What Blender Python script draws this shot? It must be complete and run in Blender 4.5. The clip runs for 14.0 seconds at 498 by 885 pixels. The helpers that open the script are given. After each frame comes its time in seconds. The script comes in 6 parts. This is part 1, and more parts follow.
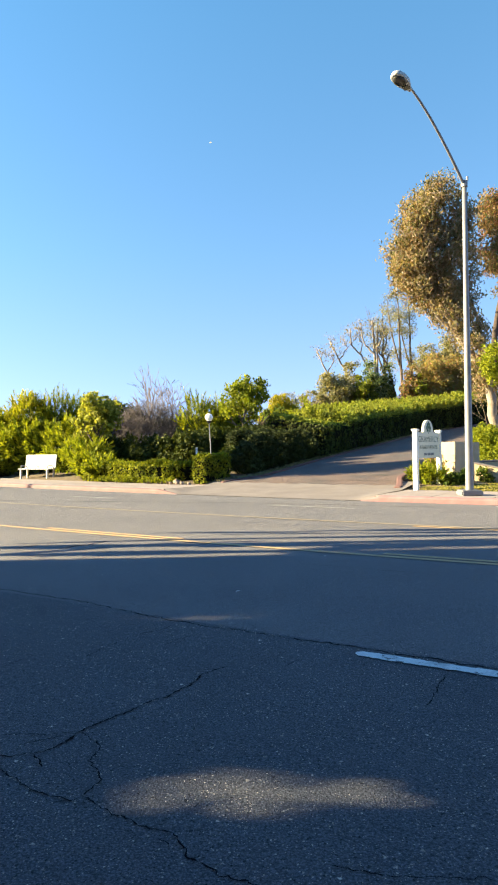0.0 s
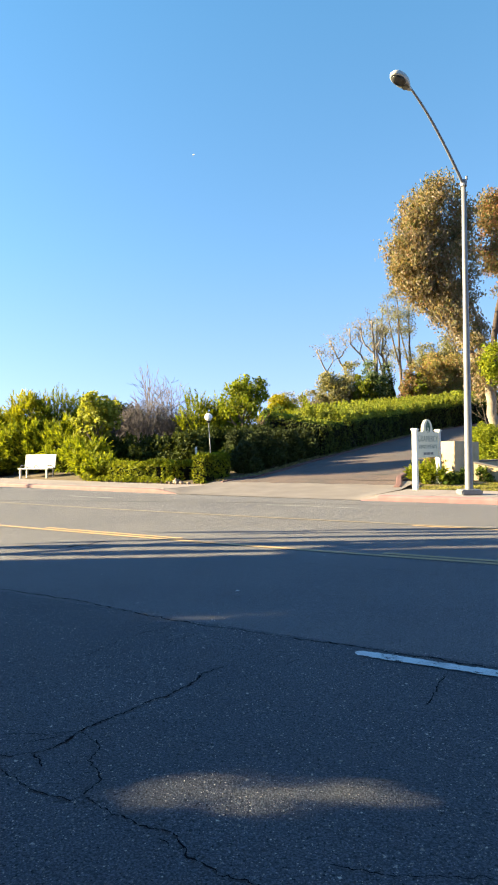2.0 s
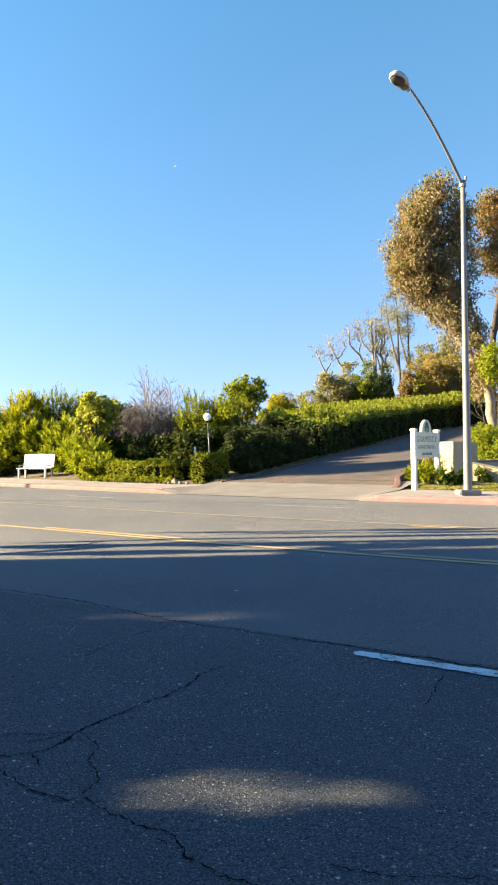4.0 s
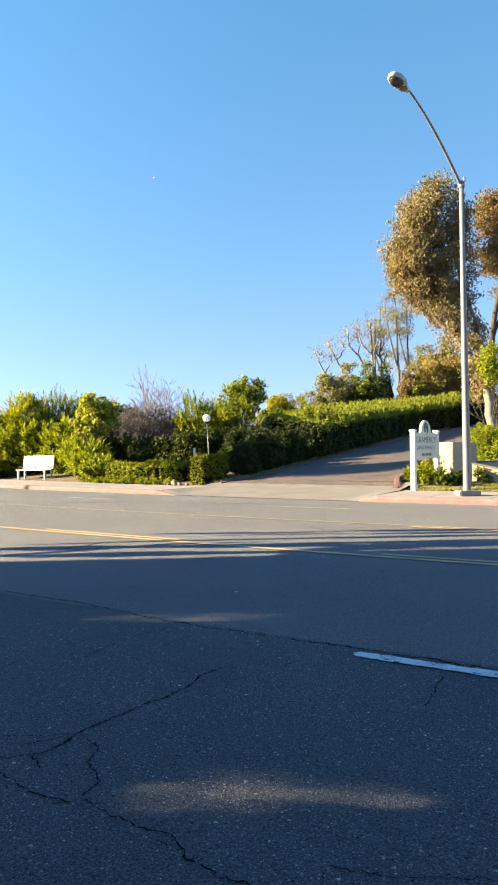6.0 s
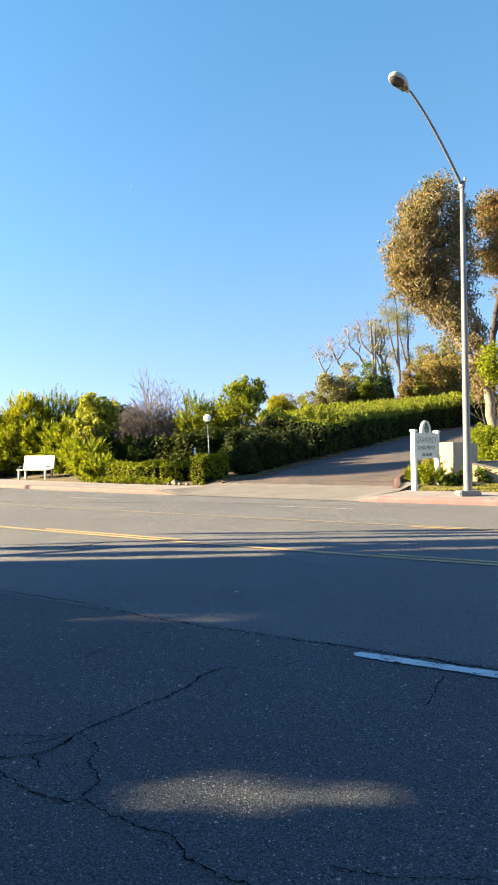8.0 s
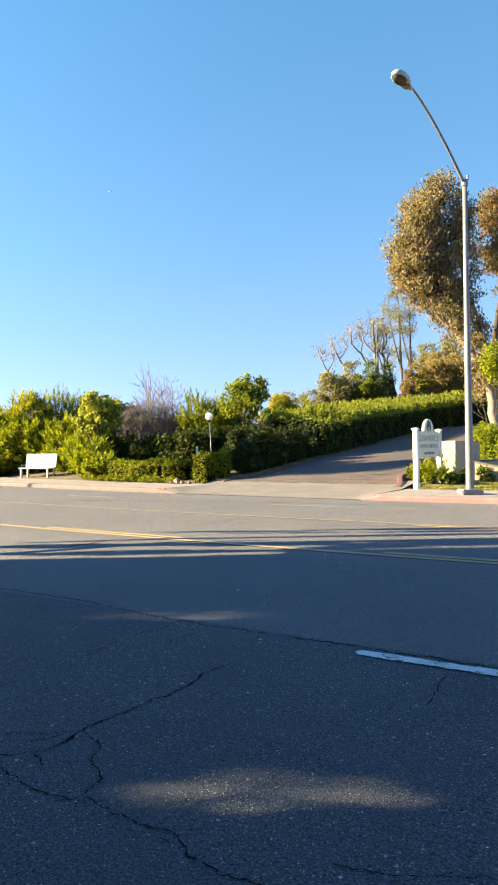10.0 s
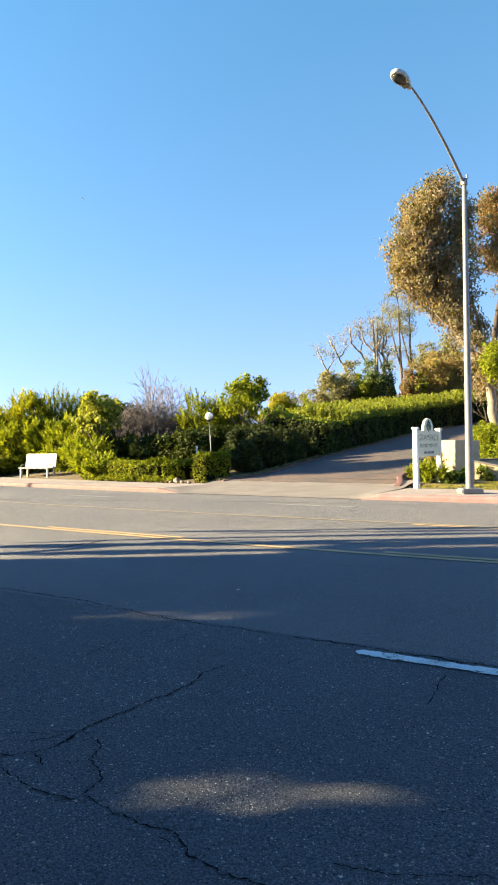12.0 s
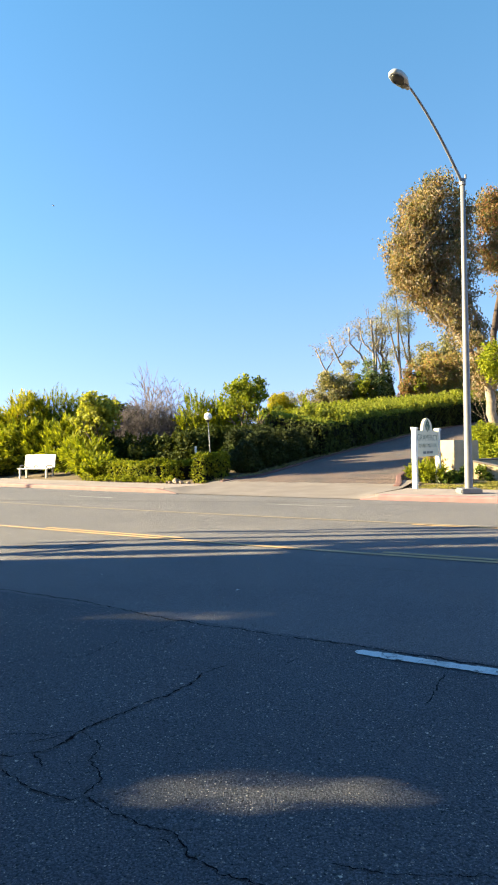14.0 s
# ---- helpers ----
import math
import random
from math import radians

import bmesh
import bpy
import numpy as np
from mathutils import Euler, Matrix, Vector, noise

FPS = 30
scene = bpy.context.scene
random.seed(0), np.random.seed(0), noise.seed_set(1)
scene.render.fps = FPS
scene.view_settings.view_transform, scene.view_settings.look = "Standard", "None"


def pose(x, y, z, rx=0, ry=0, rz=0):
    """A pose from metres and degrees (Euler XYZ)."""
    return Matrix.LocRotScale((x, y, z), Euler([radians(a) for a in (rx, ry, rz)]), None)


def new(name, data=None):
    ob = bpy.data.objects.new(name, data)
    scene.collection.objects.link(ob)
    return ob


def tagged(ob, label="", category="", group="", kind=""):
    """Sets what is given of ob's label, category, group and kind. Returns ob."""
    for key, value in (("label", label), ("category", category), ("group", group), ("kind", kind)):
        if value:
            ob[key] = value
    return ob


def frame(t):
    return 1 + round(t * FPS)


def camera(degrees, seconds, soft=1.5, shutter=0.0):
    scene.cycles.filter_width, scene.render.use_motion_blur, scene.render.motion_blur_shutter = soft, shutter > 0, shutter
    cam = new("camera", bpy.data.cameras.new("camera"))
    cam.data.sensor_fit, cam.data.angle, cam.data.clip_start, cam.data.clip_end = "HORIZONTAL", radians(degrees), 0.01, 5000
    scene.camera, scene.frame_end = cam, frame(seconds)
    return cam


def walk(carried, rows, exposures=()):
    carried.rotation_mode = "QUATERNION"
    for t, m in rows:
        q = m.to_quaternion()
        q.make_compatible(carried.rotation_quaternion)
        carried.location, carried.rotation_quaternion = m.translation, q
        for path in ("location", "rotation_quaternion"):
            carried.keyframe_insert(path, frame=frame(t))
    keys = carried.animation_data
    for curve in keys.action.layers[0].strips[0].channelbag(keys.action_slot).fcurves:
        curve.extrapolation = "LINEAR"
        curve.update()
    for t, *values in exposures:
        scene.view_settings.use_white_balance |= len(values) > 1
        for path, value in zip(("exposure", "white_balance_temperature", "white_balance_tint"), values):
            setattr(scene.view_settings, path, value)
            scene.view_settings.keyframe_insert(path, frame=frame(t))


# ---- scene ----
cam = camera(40.83, 14.0, 2.0)
EYE = (0.0, 0.0, 1.3)
# seconds, turn to the left, tilt up, lean (degrees): a phone held by hand on one spot
SWAY = [
    (0.0, 0.000, 0.610, -0.810), (0.5, -0.021, 0.636, -0.832), (1.0, -0.028, 0.655, -0.850),
    (1.5, -0.028, 0.648, -0.845), (2.0, -0.041, 0.575, -0.856), (2.5, -0.074, 0.528, -0.775),
    (3.0, -0.115, 0.533, -0.744), (5.5, -0.182, 0.662, -0.862), (6.0, -0.190, 0.670, -0.898),
    (6.5, -0.196, 0.657, -0.896), (7.0, -0.190, 0.663, -0.888), (7.5, -0.182, 0.662, -0.862),
    (8.0, -0.152, 0.668, -0.857), (10.5, 0.047, 0.513, -0.837), (11.0, 0.046, 0.508, -0.849),
    (11.5, 0.026, 0.503, -0.885), (12.0, 0.012, 0.497, -0.909), (12.5, -0.015, 0.520, -0.976),
    (13.0, -0.023, 0.539, -0.992), (13.5, -0.063, 0.522, -1.019), (14.0, -0.074, 0.521, -1.010)]
walk(cam, [(t, pose(*EYE, 90 + tilt, 0, turn) @ pose(0, 0, 0, 0, 0, lean)) for t, turn, tilt, lean in SWAY])

# ---------------------------------------------------------------- light
SUN_UP, SUN_BACK = 20.5, -2.5            # height; degrees behind (-: before) the straight left of the camera
SUN_WAY = Vector((-math.cos(radians(SUN_UP)) * math.cos(radians(SUN_BACK)),
                  -math.cos(radians(SUN_UP)) * math.sin(radians(SUN_BACK)), math.sin(radians(SUN_UP))))
world = bpy.data.worlds.new("sky")
world.use_nodes = True
scene.world = world
sky = world.node_tree.nodes.new("ShaderNodeTexSky")
sky.sky_type, sky.sun_disc = "NISHITA", False
sky.sun_elevation = radians(SUN_UP)
sky.sun_rotation = math.atan2(SUN_WAY.x, SUN_WAY.y)
sky.air_density, sky.dust_density, sky.ozone_density = 1.0, 0.0, 1.1
sky.altitude = 800
wco = world.node_tree.nodes.new("ShaderNodeTexCoord")      # a clean horizon without haze
lift, unit = world.node_tree.nodes.new("ShaderNodeVectorMath"), world.node_tree.nodes.new("ShaderNodeVectorMath")
lift.operation, unit.operation, lift.inputs[1].default_value = "ADD", "NORMALIZE", (0, 0, 0.15)
world.node_tree.links.new(wco.outputs["Generated"], lift.inputs[0])
world.node_tree.links.new(lift.outputs[0], unit.inputs[0])
world.node_tree.links.new(unit.outputs[0], sky.inputs[0])
tint = world.node_tree.nodes.new("ShaderNodeMix")          # clear, dry winter air: a deeper blue
tint.data_type, tint.blend_type = "RGBA", "MULTIPLY"
tint.inputs[0].default_value = 1.0
high, shades = world.node_tree.nodes.new("ShaderNodeSeparateXYZ"), world.node_tree.nodes.new("ShaderNodeValToRGB")
world.node_tree.links.new(wco.outputs["Generated"], high.inputs[0])
world.node_tree.links.new(high.outputs[2], shades.inputs[0])
shades.color_ramp.elements[0].position, shades.color_ramp.elements[0].color = 0.06, (0.89, 0.84, 0.96, 1)
mid = shades.color_ramp.elements.new(0.28)
mid.color = (0.72, 0.945, 1.01, 1)
shades.color_ramp.elements[2].position, shades.color_ramp.elements[2].color = 0.55, (0.61, 1.0, 1.07, 1)
top = shades.color_ramp.elements.new(0.85)
top.color = (0.42, 0.84, 1.2, 1)
world.node_tree.links.new(shades.outputs[0], tint.inputs[7])
world.node_tree.links.new(sky.outputs[0], tint.inputs[6])
world.node_tree.links.new(tint.outputs[2], world.node_tree.nodes["Background"].inputs[0])
world.node_tree.nodes["Background"].inputs[1].default_value = 0.061
sun = new("sun", bpy.data.lights.new("sun", "SUN"))
sun.data.energy, sun.data.angle, sun.data.color = 5.0, radians(0.43), (1.0, 0.84, 0.49)
sun.matrix_world = SUN_WAY.to_track_quat("Z", "Y").to_matrix().to_4x4()
scene.view_settings.exposure = 2.5


# ---------------------------------------------------------------- materials
def nodes_of(name):
    mat = bpy.data.materials.new(name)
    mat.use_nodes = True
    nt = mat.node_tree
    return mat, nt, nt.nodes["Principled BSDF"]


def ramp(nt, fac, stops):
    r = nt.nodes.new("ShaderNodeValToRGB")
    el = r.color_ramp.elements
    while len(el) < len(stops):
        el.new(0.5)
    for e, (p, c) in zip(el, stops):
        e.position, e.color = p, (*c, 1)
    nt.links.new(fac, r.inputs[0])
    return r.outputs[0]


def noise_fac(nt, scale, detail=6, rough=0.6, kind="noise"):
    co = nt.nodes.new("ShaderNodeTexCoord")
    if kind == "noise":
        n = nt.nodes.new("ShaderNodeTexNoise")
        n.inputs["Detail"].default_value, n.inputs["Roughness"].default_value = detail, rough
        out = n.outputs["Fac"]
    else:
        n = nt.nodes.new("ShaderNodeTexVoronoi")
        out = n.outputs["Color"] if kind == "cells" else n.outputs["Distance"]
    n.inputs["Scale"].default_value = scale
    nt.links.new(co.outputs["Object"], n.inputs["Vector"])
    return out


def mixed(nt, a, b, fac, how="MIX"):
    m = nt.nodes.new("ShaderNodeMix")
    m.data_type, m.blend_type = "RGBA", how
    for sock, v in ((m.inputs[0], fac), (m.inputs[6], a), (m.inputs[7], b)):
        if isinstance(v, (int, float)):
            sock.default_value = v
        elif isinstance(v, tuple):
            sock.default_value = (*v, 1)
        else:
            nt.links.new(v, sock)
    return m.outputs[2]


def bump(nt, bsdf, height, strength, dist):
    b = nt.nodes.new("ShaderNodeBump")
    b.inputs["Strength"].default_value, b.inputs["Distance"].default_value = strength, dist
    nt.links.new(height, b.inputs["Height"])
    nt.links.new(b.outputs[0], bsdf.inputs["Normal"])


def surface(name, dark, light, scale=3.0, fine=60.0, rough=0.8, metal=0.0, relief=0.3, depth=0.004, stain=None, gloss=0.4):
    """A plain surface with wear at two scales and fine relief."""
    mat, nt, bs = nodes_of(name)
    big, small = noise_fac(nt, scale), noise_fac(nt, fine, 4)
    c = ramp(nt, big, [(0.3, dark), (0.7, light)])
    c = mixed(nt, c, ramp(nt, small, [(0.3, (0.72,) * 3), (0.7, (1.18,) * 3)]), 0.6, "MULTIPLY")
    if stain:
        c = mixed(nt, c, stain, ramp(nt, noise_fac(nt, scale * 0.45, 9, 0.72), [(0.52, (0, 0, 0)), (0.68, (0.75,) * 3)]))
    nt.links.new(c, bs.inputs["Base Color"])
    bs.inputs["Roughness"].default_value, bs.inputs["Metallic"].default_value = rough, metal
    bs.inputs["Specular IOR Level"].default_value = gloss
    bump(nt, bs, small, relief, depth)
    return mat


def flecks(nt, scale, pick):
    """A mask of small stray stones: a few of the cells, each a small irregular spot."""
    co = nt.nodes.new("ShaderNodeTexCoord")
    warp = nt.nodes.new("ShaderNodeTexNoise")
    warp.inputs["Scale"].default_value = scale * 2.2
    add = nt.nodes.new("ShaderNodeMix")
    add.data_type, add.blend_type = "RGBA", "LINEAR_LIGHT"
    add.inputs[0].default_value = 0.35 / scale
    v = nt.nodes.new("ShaderNodeTexVoronoi")
    v.inputs["Scale"].default_value = scale
    nt.links.new(co.outputs["Object"], warp.inputs["Vector"])
    nt.links.new(co.outputs["Object"], add.inputs[6])
    nt.links.new(warp.outputs["Color"], add.inputs[7])
    nt.links.new(add.outputs[2], v.inputs["Vector"])
    sep = nt.nodes.new("ShaderNodeSeparateColor")
    nt.links.new(v.outputs["Color"], sep.inputs[0])
    chosen = ramp(nt, sep.outputs[0], [(pick, (0, 0, 0)), (min(0.999, pick + 0.12), (1, 1, 1))])
    spot = ramp(nt, v.outputs["Distance"], [(0.18, (1, 1, 1)), (0.34, (0, 0, 0))])
    return mixed(nt, chosen, spot, 1.0, "MULTIPLY")


def asphalt(name, tone, warm=1.0, cool=1.0, coarse=1.0, dirt=None, fleck=1.0):
    """Worn asphalt: dark binder, pale stones of a few millimetres, broad wear, oil and patches."""
    mat, nt, bs = nodes_of(name)
    big = ramp(nt, noise_fac(nt, 0.35, 8, 0.62), [(0.3, (tone * 0.82 * warm, tone * 0.82, tone * 0.83 * cool)), (0.7, (tone * 1.2 * warm, tone * 1.18, tone * 1.12 * cool))])
    grain = ramp(nt, noise_fac(nt, 120 / coarse, 4, 0.7), [(0.34, (0.42,) * 3), (0.66, (1.58,) * 3)])
    c = mixed(nt, big, grain, 1.0, "MULTIPLY")
    patchy = ramp(nt, noise_fac(nt, 1.3, 4), [(0.34, (0.4,) * 3), (0.55, (1.0,) * 3)])
    if dirt:
        c = mixed(nt, c, dirt, ramp(nt, noise_fac(nt, 0.55, 8, 0.7), [(0.36, (0, 0, 0)), (0.56, (0.85,) * 3)]))
    for scale, pick, bright in ((85, 0.84, 9.5), (140, 0.78, 5.5), (45, 0.95, 10.0)):
        bright = 1 + (bright - 1) * fleck
        c = mixed(nt, c, (min(0.85, tone * bright * 1.15), min(0.74, tone * bright), min(0.6, tone * bright * 0.82)), mixed(nt, flecks(nt, scale / coarse, pick), patchy, 1.0, "MULTIPLY"))
    pits = ramp(nt, noise_fac(nt, 75 / coarse, 2, 0.5), [(0.29, (0.15,) * 3), (0.39, (1,) * 3)])
    c = mixed(nt, c, pits, 1.0, "MULTIPLY")
    joints = ramp(nt, noise_fac(nt, 125 / coarse, kind="dist"), [(0.4, (1.06,) * 3), (0.65, (0.62,) * 3)])
    c = mixed(nt, c, joints, 1.0, "MULTIPLY")
    nt.links.new(c, bs.inputs["Base Color"])
    bs.inputs["Roughness"].default_value = 0.82
    bs.inputs["Specular IOR Level"].default_value = 0.35
    h = nt.nodes.new("ShaderNodeMath")
    h.operation = "ADD"
    nt.links.new(noise_fac(nt, 160 / coarse, 4), h.inputs[0])
    nt.links.new(ramp(nt, noise_fac(nt, 125 / coarse, kind="dist"), [(0.05, (0.6,) * 3), (0.62, (0,) * 3)]), h.inputs[1])
    bump(nt, bs, h.outputs[0], 0.9, 0.007 * coarse ** 3)
    return mat


def leaf_mat(name, stops, through_part=0.35, rough=0.65):
    """Leaves: the colour varies from leaf to leaf, and some light passes through."""
    mat, nt, bs = nodes_of(name)
    geo = nt.nodes.new("ShaderNodeNewGeometry")
    n = len(stops)
    c = ramp(nt, geo.outputs["Random Per Island"], [(i / max(1, n - 1), (s[0] * 1.12, s[1], s[2])) for i, s in enumerate(stops)])
    c = mixed(nt, c, ramp(nt, noise_fac(nt, 1.2, 3), [(0.3, (0.7,) * 3), (0.7, (1.25,) * 3)]), 1.0, "MULTIPLY")
    nt.links.new(c, bs.inputs["Base Color"])
    bs.inputs["Roughness"].default_value = rough
    bs.inputs["Specular IOR Level"].default_value = 0.14
    tr = nt.nodes.new("ShaderNodeBsdfTranslucent")
    nt.links.new(mixed(nt, c, (1.3, 1.25, 0.5), 1.0, "MULTIPLY"), tr.inputs[0])
    mx = nt.nodes.new("ShaderNodeMixShader")
    mx.inputs[0].default_value = through_part
    nt.links.new(bs.outputs[0], mx.inputs[1])
    nt.links.new(tr.outputs[0], mx.inputs[2])
    nt.links.new(mx.outputs[0], nt.nodes["Material Output"].inputs[0])
    return mat


ASPHALT = asphalt("road asphalt", 0.153, 1.045, 1.08, fleck=0.4)
# darker and bluer than the far lanes: part of the tree shade is painted in
ASPHALT_NEAR = asphalt("coarse asphalt with shade in the tone", 0.108, 0.95, 1.2, 1.25, fleck=1.1)
ASPHALT_DRIVE = asphalt("driveway asphalt", 0.088, 1.14, 1.0, fleck=0.5, dirt=(0.165, 0.112, 0.094))
TAR = surface("crack", (0.004, 0.004, 0.005), (0.016, 0.016, 0.018), 20, 200, 1.0, gloss=0.03)
SEAM = surface("old seam", (0.035, 0.034, 0.033), (0.07, 0.068, 0.065), 4, 90, 0.95)
WHITE_LINE = surface("worn white road paint", (0.62, 0.62, 0.60), (0.78, 0.78, 0.76), 6, 120, 0.7, stain=(0.12, 0.12, 0.12))


def chipped(mat, under, scale, share):
    """Paint worn through to what is under it in small flakes."""
    nt = mat.node_tree
    bs = nt.nodes["Principled BSDF"]
    c = mixed(nt, bs.inputs["Base Color"].links[0].from_socket, under, ramp(nt, noise_fac(nt, scale, 8, 0.72), [(share, (1,) * 3), (share + 0.04, (0,) * 3)]))
    nt.links.new(c, bs.inputs["Base Color"])


chipped(WHITE_LINE, (0.06, 0.062, 0.068), 16, 0.40)
WHITE_OLD = surface("faded white road paint", (0.30, 0.29, 0.27), (0.42, 0.41, 0.38), 5, 120, 0.75, stain=(0.16, 0.155, 0.15))
YELLOW_OLD = surface("faded yellow road paint", (0.25, 0.2, 0.14), (0.33, 0.27, 0.19), 4, 120, 0.75, stain=(0.18, 0.16, 0.13))
YELLOW_LINE = surface("worn yellow road paint", (0.44, 0.275, 0.13), (0.54, 0.36, 0.19), 5, 120, 0.7, stain=(0.22, 0.19, 0.14))
CONCRETE = surface("pale concrete", (0.212, 0.173, 0.16), (0.285, 0.24, 0.224), 1.6, 80, 0.9, stain=(0.22, 0.185, 0.165))
APRON = surface("old driveway concrete", (0.135, 0.114, 0.108), (0.195, 0.168, 0.16), 1.2, 70, 0.9, stain=(0.15, 0.122, 0.105))
RED_KERB = surface("faded red kerb paint", (0.25, 0.11, 0.118), (0.33, 0.168, 0.176), 3, 80, 0.85)
PINK_KERB = surface("washed-out red kerb paint", (0.175, 0.102, 0.10), (0.225, 0.138, 0.135), 3, 80, 0.85)
BRICK_KERB = surface("brownish red kerb", (0.11, 0.052, 0.05), (0.17, 0.09, 0.085), 3, 60, 0.9)
SOIL = surface("dry soil and leaf litter", (0.07, 0.05, 0.03), (0.17, 0.12, 0.075), 1.5, 25, 1.0, relief=0.8, depth=0.03, stain=(0.06, 0.075, 0.025))
DARK_BARK = surface("dark purplish bark", (0.04, 0.028, 0.024), (0.095, 0.068, 0.058), 5, 40, 0.95, relief=0.8, depth=0.02)
BARK = surface("brown bark", (0.07, 0.05, 0.035), (0.16, 0.12, 0.085), 6, 40, 0.95, relief=0.8, depth=0.02)
PALE_BARK = surface("pale peeling bark", (0.17, 0.135, 0.105), (0.34, 0.28, 0.22), 3, 25, 0.85, relief=0.6, depth=0.02, stain=(0.18, 0.12, 0.08))
HEDGE_CORE = surface("near-black hedge inside for shade", (0.006, 0.007, 0.004), (0.016, 0.016, 0.009), 5, 30, 1.0, relief=0.8, depth=0.05, gloss=0.03)
GREY_TWIG = surface("grey dry twig", (0.075, 0.06, 0.06), (0.165, 0.138, 0.138), 8, 60, 0.9)
STEEL = surface("galvanised steel", (0.185, 0.185, 0.2), (0.255, 0.255, 0.275), 2, 40, 0.5, 0.3, 0.1, 0.001)
HEAD_PAINT = surface("grey lamp housing", (0.42, 0.42, 0.40), (0.55, 0.55, 0.52), 5, 60, 0.45, 0.1, 0.1, 0.001)
DOOR_PAINT = surface("olive-grey paint", (0.14, 0.135, 0.1), (0.2, 0.19, 0.15), 8, 60, 0.6)
LENS = surface("dull lamp glass", (0.035, 0.034, 0.03), (0.07, 0.068, 0.06), 8, 60, 0.2, 0, 0.1, 0.001)
WHITE_PAINT = surface("white paint", (0.70, 0.69, 0.66), (0.82, 0.81, 0.79), 3, 50, 0.55, 0, 0.15, 0.001)
BENCH_WHITE = surface("white bench panel", (0.50, 0.475, 0.47), (0.58, 0.555, 0.55), 2, 40, 0.45, 0, 0.1, 0.001)
BENCH_GREY = surface("bench concrete", (0.5, 0.47, 0.43), (0.64, 0.61, 0.57), 4, 60, 0.8)
ARM_GREY = surface("grey bench tube", (0.2, 0.19, 0.18), (0.28, 0.27, 0.26), 6, 60, 0.6)
DARK_METAL = surface("dark metal", (0.03, 0.03, 0.03), (0.06, 0.06, 0.06), 8, 60, 0.5, 0.6)
SIGN_BOARD = surface("cream sign board", (0.70, 0.66, 0.50), (0.76, 0.72, 0.56), 3, 50, 0.6, 0, 0.1, 0.001)
SIGN_GREEN = surface("dark green lettering", (0.02, 0.075, 0.035), (0.035, 0.10, 0.05), 8, 60, 0.6)
SIGN_GREY = surface("grey lettering", (0.13, 0.14, 0.13), (0.2, 0.2, 0.19), 8, 60, 0.6)
STUCCO = surface("cream stucco", (0.44, 0.33, 0.20), (0.53, 0.41, 0.27), 2, 70, 0.9, 0, 0.5, 0.006)
STONE = surface("pale garden stone", (0.2, 0.14, 0.105), (0.32, 0.24, 0.19), 4, 30, 0.9, relief=0.6, depth=0.02)
ROOF = surface("dark roof", (0.05, 0.05, 0.06), (0.09, 0.09, 0.1), 2, 30, 0.9)
GULL_WHITE = surface("white feathers", (0.5, 0.5, 0.5), (0.58, 0.58, 0.58), 8, 60, 0.8)
GULL_GREY = surface("grey feathers", (0.12, 0.12, 0.13), (0.2, 0.2, 0.21), 8, 60, 0.8)
globe_mat, gnt, gbs = nodes_of("opal globe")
gbs.inputs["Base Color"].default_value = (0.82, 0.80, 0.76, 1)
gbs.inputs["Roughness"].default_value = 0.25
gbs.inputs["Subsurface Weight"].default_value = 1.0
gbs.inputs["Subsurface Radius"].default_value = (1, 1, 1)
gbs.inputs["Subsurface Scale"].default_value = 0.25

LEAF_LIME = leaf_mat("lime leaves", [(0.07, 0.11, 0.01), (0.17, 0.22, 0.015), (0.3, 0.34, 0.024), (0.12, 0.17, 0.012), (0.25, 0.3, 0.018)], 0.42)
LEAF_YELLOW = leaf_mat("yellow-green leaves", [(0.2, 0.25, 0.012), (0.31, 0.34, 0.018), (0.38, 0.37, 0.02), (0.13, 0.18, 0.012), (0.3, 0.34, 0.016)], 0.45)
LEAF_CITRUS = leaf_mat("citrus leaves", [(0.07, 0.11, 0.01), (0.14, 0.19, 0.014), (0.25, 0.29, 0.022), (0.1, 0.15, 0.012)], 0.4)
LEAF_ROUND = leaf_mat("pale round leaves", [(0.12, 0.16, 0.02), (0.24, 0.28, 0.04), (0.34, 0.37, 0.08), (0.17, 0.22, 0.03)], 0.4)
# brightened past the leaf's own green: sunlight on the hedge top put into the colour
LEAF_GLOW = leaf_mat("young shoots with sunlight in the colour", [(0.17, 0.24, 0.035), (0.245, 0.3, 0.05), (0.32, 0.36, 0.08), (0.125, 0.18, 0.03)], 0.5)
LEAF_GOLD = leaf_mat("golden leaves", [(0.24, 0.235, 0.01), (0.31, 0.295, 0.012), (0.17, 0.19, 0.01)], 0.35)
LEAF_HEDGE = leaf_mat("clipped hedge leaves", [(0.07, 0.1, 0.008), (0.15, 0.19, 0.012), (0.27, 0.3, 0.018), (0.1, 0.14, 0.01), (0.22, 0.25, 0.014)], 0.35)
# the hedge's side away from the sun, its shade put into the leaf colour
LEAF_SIDE = leaf_mat("dark hedge leaves with shade in the colour", [(0.026, 0.042, 0.009), (0.048, 0.07, 0.014), (0.083, 0.106, 0.02)], 0.25)
# nearly black leaves: shade that nothing casts here is put into the colour
LEAF_SHADED = leaf_mat("green leaves with deep shade in the colour", [(0.016, 0.028, 0.007), (0.03, 0.046, 0.011), (0.055, 0.072, 0.02)], 0.1)
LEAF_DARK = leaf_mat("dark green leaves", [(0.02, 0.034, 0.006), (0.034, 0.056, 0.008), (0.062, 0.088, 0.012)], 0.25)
LEAF_MID = leaf_mat("green leaves", [(0.05, 0.1, 0.015), (0.09, 0.15, 0.02), (0.15, 0.2, 0.03), (0.04, 0.07, 0.015)], 0.35)
